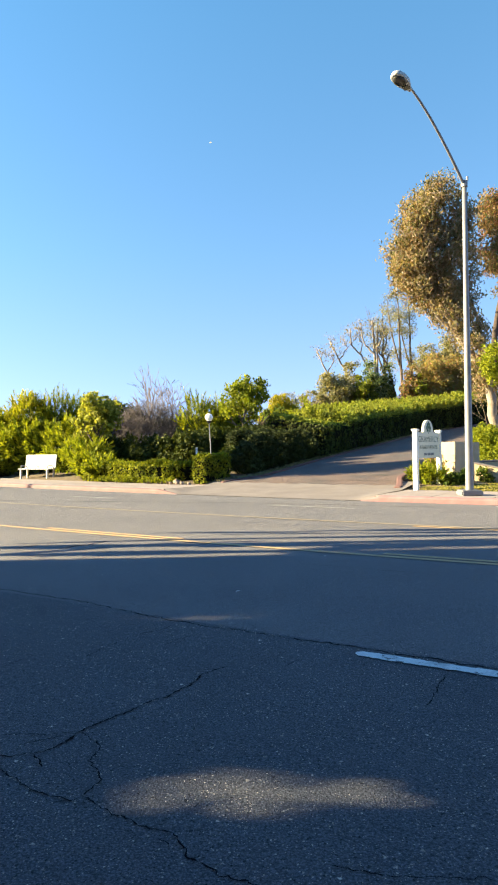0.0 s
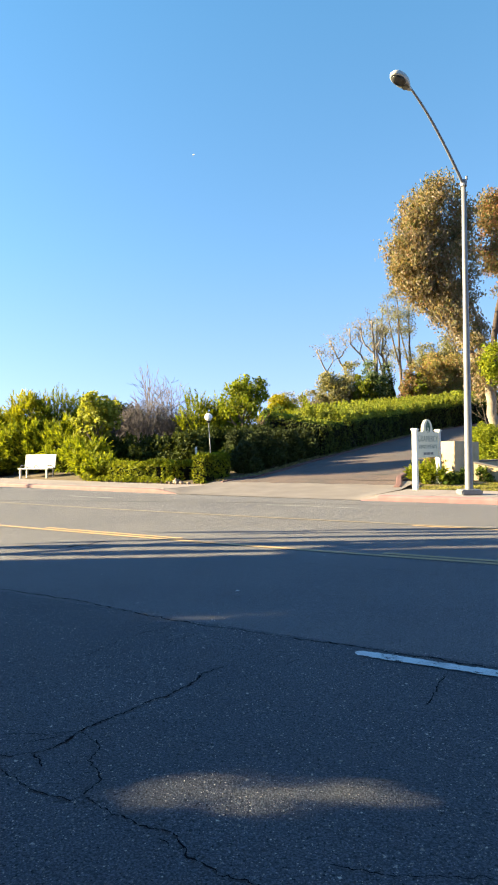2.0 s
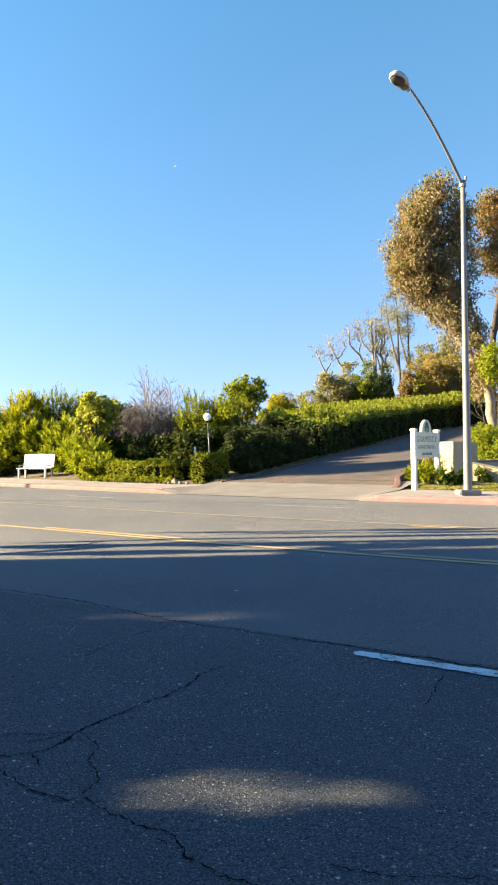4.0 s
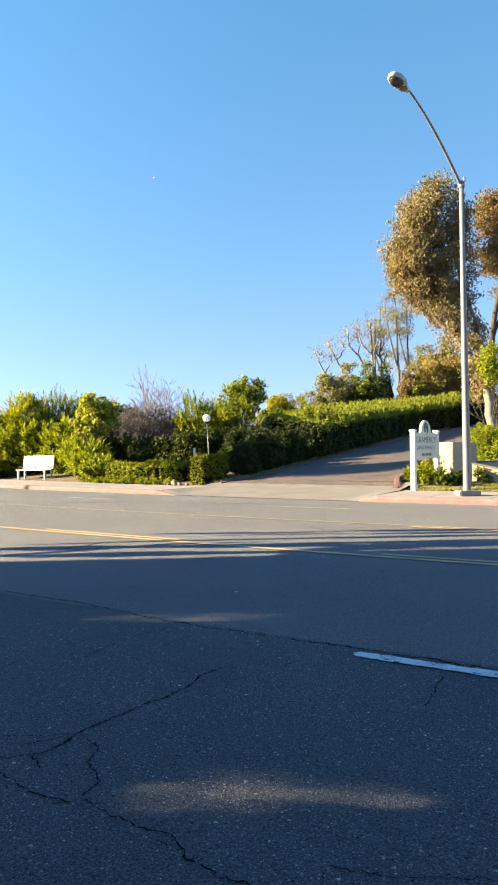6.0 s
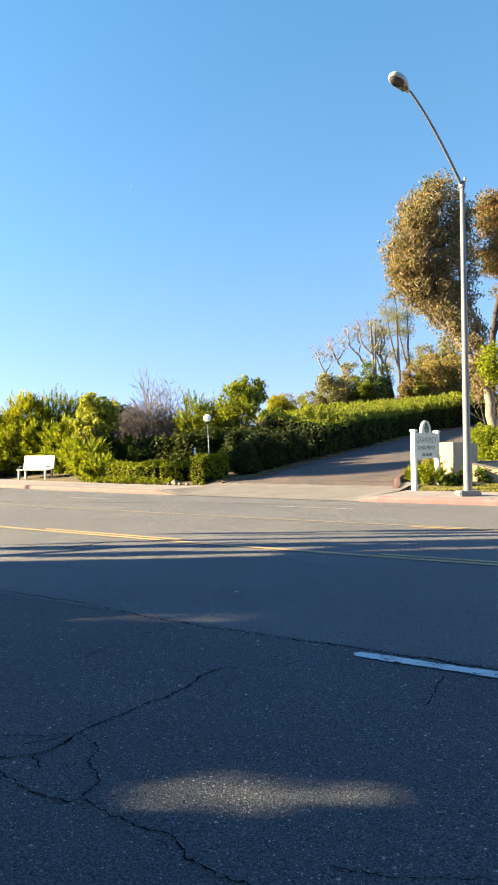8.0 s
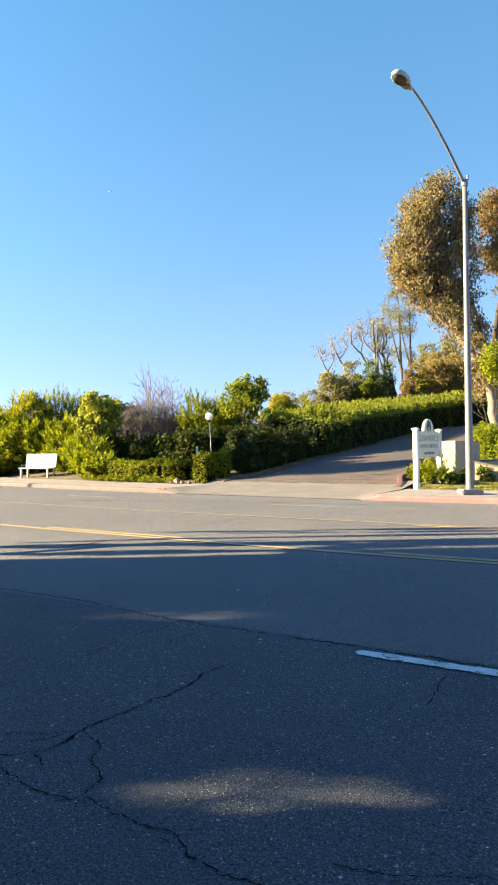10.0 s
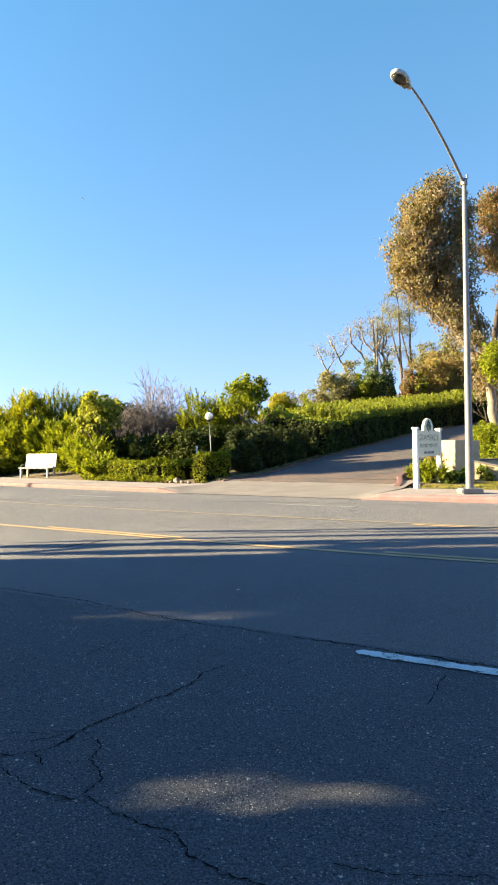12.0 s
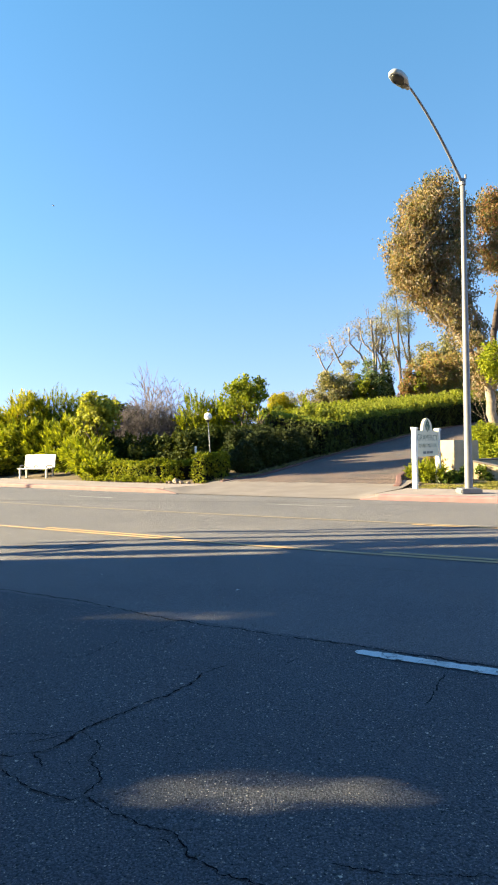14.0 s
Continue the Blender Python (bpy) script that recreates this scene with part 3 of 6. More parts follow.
def make_road():
    zr = lambda s, o: road_z(o) + 0.004 * noise.noise((s * 0.4, o * 0.6, 3))
    road = put("road", strip("road", -45, 80, 4.32, KERB, zr, 1.0, 0.5), ASPHALT, smooth_it=True)
    put("near_lane", strip("near_lane", -45, 80, -1.6, 4.32, zr, 1.0, 0.5), ASPHALT_NEAR, road, "coarser asphalt of the near lane, tree shade put into its tone", True)
    tagged(road, "worn grey asphalt road with cracks and pale stones", "road", kind="structure")
    rng = np.random.RandomState(5)

    def line(name, s0, s1, o, w, mat):
        n = max(3, int((s1 - s0) / 0.035)) if o < 6 else max(3, int((s1 - s0) / 0.5))
        ribbon(name, [(s0 + (s1 - s0) * i / n, o) for i in range(n + 1)], w, 0.008, mat, road, rng, 0.16 if o < 6 else 0.03, 0.25 if o < 6 else 1.0)
    line("white_dash", -1.4, 1.62, 4.16, 0.10, WHITE_LINE)
    line("white_dash", 5.4, 7.66, 13.83, 0.11, WHITE_OLD)
    line("white_dash", 12.9, 14.9, 13.83, 0.11, WHITE_OLD)
    line("yellow_line", -40, 70, 7.73, 0.11, YELLOW_LINE)
    line("yellow_line", -40, 70, 11.03, 0.11, YELLOW_OLD)
    for s0 in (-12.5, -6.4, -0.3, 5.8, 11.9):
        line("yellow_dash", s0, s0 + 3.0, 7.90, 0.10, YELLOW_LINE)
    for s0 in (-13.0, -0.8):
        line("yellow_dash", s0, s0 + 4.0, 10.86, 0.10, YELLOW_LINE)

    def crack(seed, w, *pts, rough=0.014):
        ribbon("crack", fine_line(pts, 0.016 if pts[0][1] < 4.25 else 0.03, rough, seed), w, 0.0035, TAR, road, rng, 0.85, 0.2)
    # along the joint of the lanes, and one beyond it
    crack(1, 0.011, (7.5, 4.35), (5.49, 4.38), (4.31, 4.39), (3.8, 4.32), (3.25, 4.26), (2.5, 4.26), (1.6, 4.28), (0.6, 4.25), (-0.8, 4.26), rough=0.025)
    crack(8, 0.007, (3.36, 6.87), (2.23, 6.92), (1.18, 6.81), (-0.6, 6.7), rough=0.03)
    # faint ones in the sunlit lanes
    crack(23, 0.03, (6.85, 6.4), (6.75, 6.75), (6.72, 7.2), rough=0.05)
    crack(24, 0.025, (7.5, 6.2), (7.35, 6.5), rough=0.05)
    # the long one across the near lane, its branches and loops
    crack(2, 0.0085, (2.25, 3.56), (2.32, 3.39), (2.29, 3.25), (2.29, 3.01), (2.33, 2.94), (2.36, 2.74), (2.41, 2.57), (2.42, 2.41))
    crack(14, 0.011, (2.42, 2.41), (2.4, 2.33), (2.41, 2.23), (2.46, 2.17))
    crack(15, 0.006, (2.46, 2.17), (2.52, 2.12), (2.58, 2.09), (2.7, 2.0))
    crack(4, 0.005, (2.42, 2.44), (2.25, 2.39), (2.2, 2.34), (2.17, 2.24), (2.06, 2.19), (2.0, 2.15), (1.98, 2.02))
    crack(7, 0.006, (2.46, 2.17), (2.38, 2.15), (2.32, 2.1))
    crack(9, 0.004, (2.76, 2.24), (2.55, 2.34), (2.44, 2.43))
    crack(16, 0.004, (2.6, 2.2), (2.51, 2.3), (2.46, 2.37))
    crack(17, 0.003, (2.28, 2.17), (2.25, 2.19), (2.2, 2.16))
    # the one nearest the kerb
    crack(3, 0.0048, (2.6, 2.03), (2.46, 2.0), (2.36, 1.98), (2.28, 1.95), (2.13, 1.94), (2.01, 1.96), (1.97, 2.01))
    crack(18, 0.0052, (1.97, 2.01), (1.84, 1.98), (1.71, 1.97), (1.65, 1.96), (1.54, 1.98), (1.48, 1.98), (1.36, 1.9), (1.3, 1.9), (1.23, 1.87), (1.1, 1.89), (0.9, 1.84))
    crack(19, 0.004, (1.52, 1.93), (1.49, 1.92), (1.46, 1.91))
    crack(11, 0.004, (0.91, 2.08), (0.78, 2.11), (0.66, 2.15), (0.56, 2.21), (0.42, 2.27))
    # short stray ones
    crack(6, 0.005, (3.15, 4.15), (3.14, 4.0), (3.24, 3.82))
    crack(20, 0.0045, (3.25, 3.66), (3.23, 3.44), (3.22, 3.28))
    crack(10, 0.004, (3.56, 3.14), (3.58, 2.89))
    crack(13, 0.0035, (2.8, 4.09), (2.89, 3.86), (2.88, 3.71))
    crack(5, 0.005, (1.0, 4.04), (0.99, 3.76), (0.97, 3.53))
    crack(12, 0.0035, (1.9, 3.89), (1.92, 3.73))
    crack(22, 0.0025, (2.06, 4.0), (2.04, 3.7))
    ribbon("seam", fine_line([(22, 10.6), (14.9, 11.6), (8.4, 14.4), (4, 15.2)], 0.5, 0.03, 4), 0.10, 0.004, SEAM, road, rng, 0.2)
    return road


def kerb_stone(length, red):
    """One kerb length: rounded front edge, in road space (x along, y across)."""
    bm = bmesh.new()
    prof = [(0, -0.12), (0, 0.09), (0.012, 0.125), (0.045, 0.145), (0.15, 0.15), (0.15, -0.12)]
    a = [bm.verts.new((0.001, y, z)) for y, z in prof]
    b = [bm.verts.new((length - 0.001, y, z)) for y, z in prof]
    n = len(prof)
    for i in range(n):
        bm.faces.new((a[i], a[(i + 1) % n], b[(i + 1) % n], b[i]))
    bm.faces.new(a[::-1])
    bm.faces.new(b)
    bmesh.ops.recalc_face_normals(bm, faces=bm.faces)
    me = bpy.data.meshes.new("kerb_stone")
    bm.to_mesh(me)
    bm.free()
    me.materials.append(RED_KERB if red else PINK_KERB)
    return me


def on_road(s, o, z, span=0.1):
    """A frame at (s, o): x towards smaller s (to the right along the road), y away across it."""
    x, y = rd(s, o)
    x2, y2 = rd(s - span, o)
    stretch = math.hypot(x2 - x, y2 - y) / span
    return pose(x, y, z, 0, 0, math.degrees(math.atan2(y2 - y, x2 - x))) @ Matrix.Diagonal((stretch, 1, 1, 1))


def make_kerbs_and_walk():
    kz = road_z(KERB)
    red, grey = kerb_stone(3.0, True), kerb_stone(3.0, False)
    kerb = thing("kerb", *rd(8, KERB), kz, "concrete kerb with faded red paint along the road", "kerb", kind="structure")
    inv = Matrix.Translation(rd(8, KERB) + (kz,)).inverted()
    for s in [61.7 - 3 * i for i in range(16)] + [5.85 - 3 * i for i in range(10)]:
        ob = new("kerb_stone", red if s < 7 else grey)
        ob.parent = kerb
        ob.matrix_basis = inv @ on_road(s, KERB, kz, 3.0)
    for s0, length, toward in ((13.7, 0.9, 1), (6.35, 0.5, -1)):
        bm = bmesh.new()
        prof = [(0, -0.12), (0, 0.09), (0.012, 0.125), (0.045, 0.145), (0.15, 0.15), (0.15, -0.12)]
        ends = []
        for x, h in ((0.001, 1.0 if toward > 0 else 0.12), (length - 0.001, 0.12 if toward > 0 else 1.0)):
            ends.append([bm.verts.new((x, y, z * h if z > 0 else z)) for y, z in prof])
        for i in range(6):
            bm.faces.new((ends[0][i], ends[0][(i + 1) % 6], ends[1][(i + 1) % 6], ends[1][i]))
        bm.faces.new(ends[0][::-1])
        bm.faces.new(ends[1])
        bmesh.ops.recalc_face_normals(bm, faces=bm.faces)
        ob = part("kerb_stone", bm, PINK_KERB if toward > 0 else RED_KERB, kerb)
        ob.matrix_basis = inv @ on_road(s0, KERB, kz, length)
    walk_ob = thing("sidewalk", *rd(8, 18), kz, "pale concrete sidewalk slabs beside the road", "sidewalk", kind="structure")
    w = WALK_BACK - KERB - 0.15
    bm = box(bmesh.new(), 0.006, 1.494, 0.154, 0.15 + w, -0.1, 0.15, 0.008)
    slab = bpy.data.meshes.new("slab")
    bm.to_mesh(slab)
    bm.free()
    slab.materials.append(CONCRETE)
    inv = Matrix.Translation(rd(8, 18) + (kz,)).inverted()
    s = 60.0
    while s > -22:
        if s <= 6.05 or s - 1.5 >= 13.4:
            ob = new("slab", slab)
            ob.parent = walk_ob
            ob.matrix_basis = inv @ on_road(s, KERB, kz, 1.5)
        s -= 1.5
    def apron_z(s, o):
        flare = max(smooth(6.7, 6.05, s), smooth(12.5, 13.5, s)) * smooth(16.72, 16.95, o)
        return drive_z(o) + flare * max(0.0, kz + 0.15 - drive_z(o))
    apron = put("driveway_apron", strip("driveway_apron", 6.0, 13.5, KERB + 0.01, 20.9, apron_z, 0.25, 0.2), APRON, smooth_it=True)
    tagged(apron, "pale concrete driveway apron sloping to the road", "driveway apron", kind="structure")

    # the driveway climbs and bends to the right behind the wall
    def dz(s, o):
        return drive_z(o) + 0.004
    v, f = [], []
    n, k = 60, 40
    for i in range(n + 1):
        o = 20.05 + (56 - 20.05) * i / n
        sl = 12.15 + 0.75 * smooth(21.9, 19.9, o) - 2.6 * smooth(42, 54, o)
        sr = 6.5 + 0.35 * smooth(21, 26, o) - 8 * smooth(40, 56, o)
        for j in range(k + 1):
            s = sl + (sr - sl) * j / k
            worn = 0.22 * noise.noise((s * 1.9, 0, 4)) + 0.1 * noise.noise((s * 6, 0, 8)) if i == 0 else 0.0
            v.append((*rd(s, o + worn), dz(s, o + worn)))
    for i in range(n):
        for j in range(k):
            a = i * (k + 1) + j
            f.append((a, a + 1, a + k + 2, a + k + 1))
    dr = put("driveway", mesh_of("driveway", v, f), ASPHALT_DRIVE, smooth_it=True)
    tagged(dr, "dark asphalt driveway climbing between hedges", "driveway", kind="structure")

    rng = np.random.RandomState(9)
    for seed, w, pts in ((21, 0.06, [(9.9, 20.9), (9.2, 20.84), (8.5, 20.95), (7.6, 20.85), (7.0, 20.93), (6.6, 20.88)]), (22, 0.05, [(7.6, 23.4), (8.2, 23.1), (8.9, 23.3)]),
                         (23, 0.16, [(7.3, 22.2), (7.7, 22.3), (8.1, 22.15)]), (24, 0.03, [(11.8, 24.5), (10.2, 25.6), (9.0, 25.2), (7.6, 26.0)])):
        ribbon("seam", fine_line(pts, 0.12, 0.08, seed), w, 0.012, SEAM, dr, rng, 0.6, 0.2, drive_z)

    def edging(name, line, w, full, mat, label, ramp_end=0.0):
        v, f = [], []
        m = len(line)
        for i, (s, o) in enumerate(line):
            s2, o2 = line[min(i + 1, m - 1)]
            s1, o1 = line[max(i - 1, 0)]
            d = Vector((s2 - s1, o2 - o1)).normalized()
            z = drive_z(o)
            h = full * (1 if not ramp_end else 0.25 + 0.75 * smooth(0, ramp_end, o - line[0][1]))
            for a, b in ((-0.5, -0.15), (-0.5, h * 0.8), (-0.3, h), (0.3, h), (0.5, h * 0.8), (0.5, -0.15)):
                v.append((*rd(s - d.y * a * w, o + d.x * a * w), z + b))
        for i in range(m - 1):
            for j in range(5):
                a = i * 6 + j
                f.append((a, a + 1, a + 7, a + 6))
        for e in (0, (m - 1) * 6):
            f.append(tuple(e + j for j in range(6)))
        ob = put(name, mesh_of(name, v, f), mat)
        tagged(ob, label, "kerb", kind="structure")
    edging("driveway_kerb", [(6.28 + 0.4 * smooth(19.6, 21.6, 19.6 + i * 0.25) + 0.006 * i, 19.6 + i * 0.25) for i in range(60)], 0.19, 0.11, BRICK_KERB, "low brownish red painted kerb beside the driveway", 1.6)
    edging("driveway_kerb", [(12.35 + 0.75 * smooth(21.9, 19.9, 19.9 + i * 0.5) - 2.6 * smooth(42, 54, 19.9 + i * 0.5), 19.9 + i * 0.5) for i in range(70)], 0.12, 0.04, BRICK_KERB, "low brownish red kerb at the hedge's foot")
    near = put("near_sidewalk", strip("near_sidewalk", -40, 70, -3.6, -1.6, lambda s, o: road_z(-2) + 0.15, 1.5, 1.0), CONCRETE)
    tagged(near, "pale concrete sidewalk on the near side", "sidewalk", kind="structure")


# ---------------------------------------------------------------- hedges
def hedge(name, line, w, hgt, mat, label, seed, leaf=0.07, per_m2=420, zf=None, wobble=0.06, shoot=0, taper=0.9, shoot_mat=None, rise=0.0):
    """A clipped hedge along (s, o) points: a near-black core for the inner shade, in leaves on both sides, the ends and
    the top.
    """
    rng = np.random.RandomState(seed)
    x0, y0 = rd(*line[0])
    z0 = zf(*line[0])
    t = thing(name, x0, y0, z0, label, "hedge")
    P, N, F, core_v, core_f = [], [], [], [], []
    pts = [Vector((*rd(s, o), zf(s, o))) for s, o in line]
    m = len(pts)
    for i, p in enumerate(pts):
        d = (pts[min(i + 1, m - 1)] - pts[max(i - 1, 0)])
        d.z = 0
        d.normalize()
        side = Vector((-d.y, d.x, 0))
        for a, b in ((-0.5, 0.0), (-0.5 * taper, 0.92), (0.5 * taper, 0.92), (0.5, 0.0)):
            q = p + side * (a * (w - (0.22 if w > 0.8 else 0.1))) + Vector((0, 0, b * (hgt - 0.08 + rise * (a > 0)) - 0.1 * (b == 0)))
            core_v.append(q - Vector((x0, y0, z0)))
    for i in range(m - 1):
        for j in range(3):
            a = i * 4 + j
            core_f.append((a, a + 1, a + 5, a + 4))
    core_f += [(0, 1, 2, 3), tuple((m - 1) * 4 + j for j in (3, 2, 1, 0))]
    # plain near-black sheet: the shade between the leaves is put into its colour
    put("core", mesh_of("core", core_v, core_f), HEDGE_CORE, t, "near-black sheet in place of twigs and inner shade")
    for i in range(m - 1):
        a, b = pts[i], pts[i + 1]
        d = b - a
        ln = d.length
        dn = d.normalized()
        side = Vector((-dn.y, dn.x, 0)).normalized()
        n = int(ln * (2 * hgt + w) * per_m2)
        u = rng.uniform(0, 1, n)
        k = rng.uniform(0, 2 * hgt + w, n)
        which = np.where(k < hgt, 0, np.where(k < 2 * hgt, 1, 2))
        hh = np.where(which == 2, 1.0, np.where(which == 0, k, k - hgt) / hgt)
        sd = np.where(which == 0, -0.5, np.where(which == 1, 0.5, (k - 2 * hgt) / w - 0.5)) * (1 - (1 - taper) * hh) * w
        base = np.array(a)[None] + np.array(d)[None] * u[:, None]
        wob = np.array([noise.noise((q[0] * 1.1, q[1] * 1.1, h * 1.5)) + 0.6 * noise.noise((q[0] * 3.4, q[1] * 3.4, h * 4)) for q, h in zip(base, hh)])
        sdv, up = np.array(side), np.array((0, 0, 1.0))
        push = wob * wobble + rng.normal(0, 0.03, n)
        off = sd + np.sign(sd) * np.where(which < 2, push, 0)
        z = hh * (hgt + rise * (off / w + 0.5)) + np.where(which == 2, push * 1.3, 0)
        thick = np.array([noise.noise((q[0] * 4.5, q[1] * 4.5, h * hgt * 4.5)) for q, h in zip(base, hh)])
        full = (thick > (-0.22 if hgt > 1.3 else -0.34)) | (rng.uniform(0, 1, n) < 0.2)
        F.append((which == 2)[full])
        P.append((base + sdv * off[:, None] + up * z[:, None])[full])
        N.append(np.where(which[:, None] == 2, up[None], sdv[None] * np.sign(sd)[:, None])[full])
    for e, other, sg in ((pts[0], pts[1], -1), (pts[-1], pts[-2], -1)):
        d = (e - other).normalized()
        side = Vector((-d.y, d.x, 0)).normalized()
        n = int(w * hgt * per_m2)
        a = rng.uniform(-0.5, 0.5, n) * w
        b = rng.uniform(0, 1, n) * (hgt + rise * (0.5 + a / w * (-1 if e == pts[0] else 1)))
        F.append(np.zeros(n, bool))
        P.append(np.array(e)[None] + np.array(side)[None] * a[:, None] + np.array((0, 0, 1.0)) * b[:, None] + np.array(d)[None] * rng.normal(0.02, 0.04, n)[:, None])
        N.append(np.repeat(np.array(d)[None], n, 0))
    P, N = np.concatenate(P) - np.array((x0, y0, z0)), np.concatenate(N)
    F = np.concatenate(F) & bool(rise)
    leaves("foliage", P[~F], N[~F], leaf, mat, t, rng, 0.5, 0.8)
    # top leaves take a brighter material, so the sunlit top is partly painted
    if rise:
        leaves("top_foliage", P[F], N[F], leaf, shoot_mat, t, rng, 0.45, 0.8, label="lime-green young leaves on top, sunlight put into their colour")
    if shoot:
        feet = []
        for i in range(shoot):
            k = rng.randint(min(2, m - 2), m - 1) if hgt > 1.3 else rng.randint(0, m - 1)
            q = pts[k].lerp(pts[k + 1], rng.uniform()) - Vector((x0, y0, z0))
            d = pts[k + 1] - pts[k]
            side, a = Vector((-d.y, d.x, 0)).normalized(), rng.uniform(-0.45, 0.45)
            feet.append((q.x + side.x * a * w, q.y + side.y * a * w, q.z + hgt + rise * (a + 0.5) - 0.08))
        shoots(t, rng, feet, 0.62 if hgt > 1.3 else 0.16, leaf * 1.3, shoot_mat or mat)
    return t


def make_hedges():
    low = lambda s, o: 0.06
    dz = lambda s, o: drive_z(o)
    hedge("clipped_hedge", [(20.6, 20.0), (19, 19.95), (17.4, 19.95), (16.2, 20.1), (15.4, 20.6), (14.9, 21.3)], 0.95, 0.72, LEAF_HEDGE,
          "low clipped green hedge beside the sidewalk", 11, 0.10, 640, low, 0.16, 420, shoot_mat=LEAF_LIME)
    hedge("hedge_block", [(14.1, 19.75), (14.05, 20.5), (14.0, 21.4)], 0.55, 1.04, LEAF_HEDGE,
          "clipped boxy green hedge at the driveway corner", 12, 0.10, 600, low, 0.16, 120, shoot_mat=LEAF_LIME)
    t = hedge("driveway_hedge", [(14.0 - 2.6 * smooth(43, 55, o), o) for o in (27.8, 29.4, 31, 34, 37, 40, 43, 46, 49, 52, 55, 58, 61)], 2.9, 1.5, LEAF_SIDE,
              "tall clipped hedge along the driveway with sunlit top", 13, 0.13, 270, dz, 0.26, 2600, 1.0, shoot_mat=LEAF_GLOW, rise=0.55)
    # crooked stems show in hollows at its foot
    rng = np.random.RandomState(15)
    for i in range(22):
        o = rng.uniform(28, 52)
        s = 12.62 - 2.6 * smooth(43, 55, o)
        a, b = Vector((*rd(s, o), drive_z(o) - 0.05)), Vector((*rd(s + rng.uniform(-0.02, 0.2), o + rng.normal(0, 0.7)), drive_z(o) + rng.uniform(0.3, 0.6)))
        tb = Tubes()
        tb.limb([q - t.matrix_basis.translation for q in (a, a.lerp(b, 0.5) + Vector(rng.normal(0, 0.08, 3)), b)], rng.uniform(0.015, 0.035), 0.012, 5)
        put("bare_stem", tb.mesh("bare_stem"), BARK, t)
    hedge("upper_hedge", [(8.6, 63.4), (6, 63.8), (3, 64), (-4, 64)], 1.6, 1.6, LEAF_MID,
          "clipped hedge across the top of the driveway", 14, 0.12, 200, dz, 0.15, 300, shoot_mat=LEAF_GLOW)


# ---------------------------------------------------------------- planting
def zg(x, y):
    """Ground height under a world place."""
    p = Vector((x, y))
    s = p.dot(ALONG)
    o = p.dot(ACROSS) - BEND * s * s
    return hill_z(s, o) - 0.02


def at_ground(f, name, x, y, *a, **k):
    return f(name, x, y, zg(x, y), *a, **k)


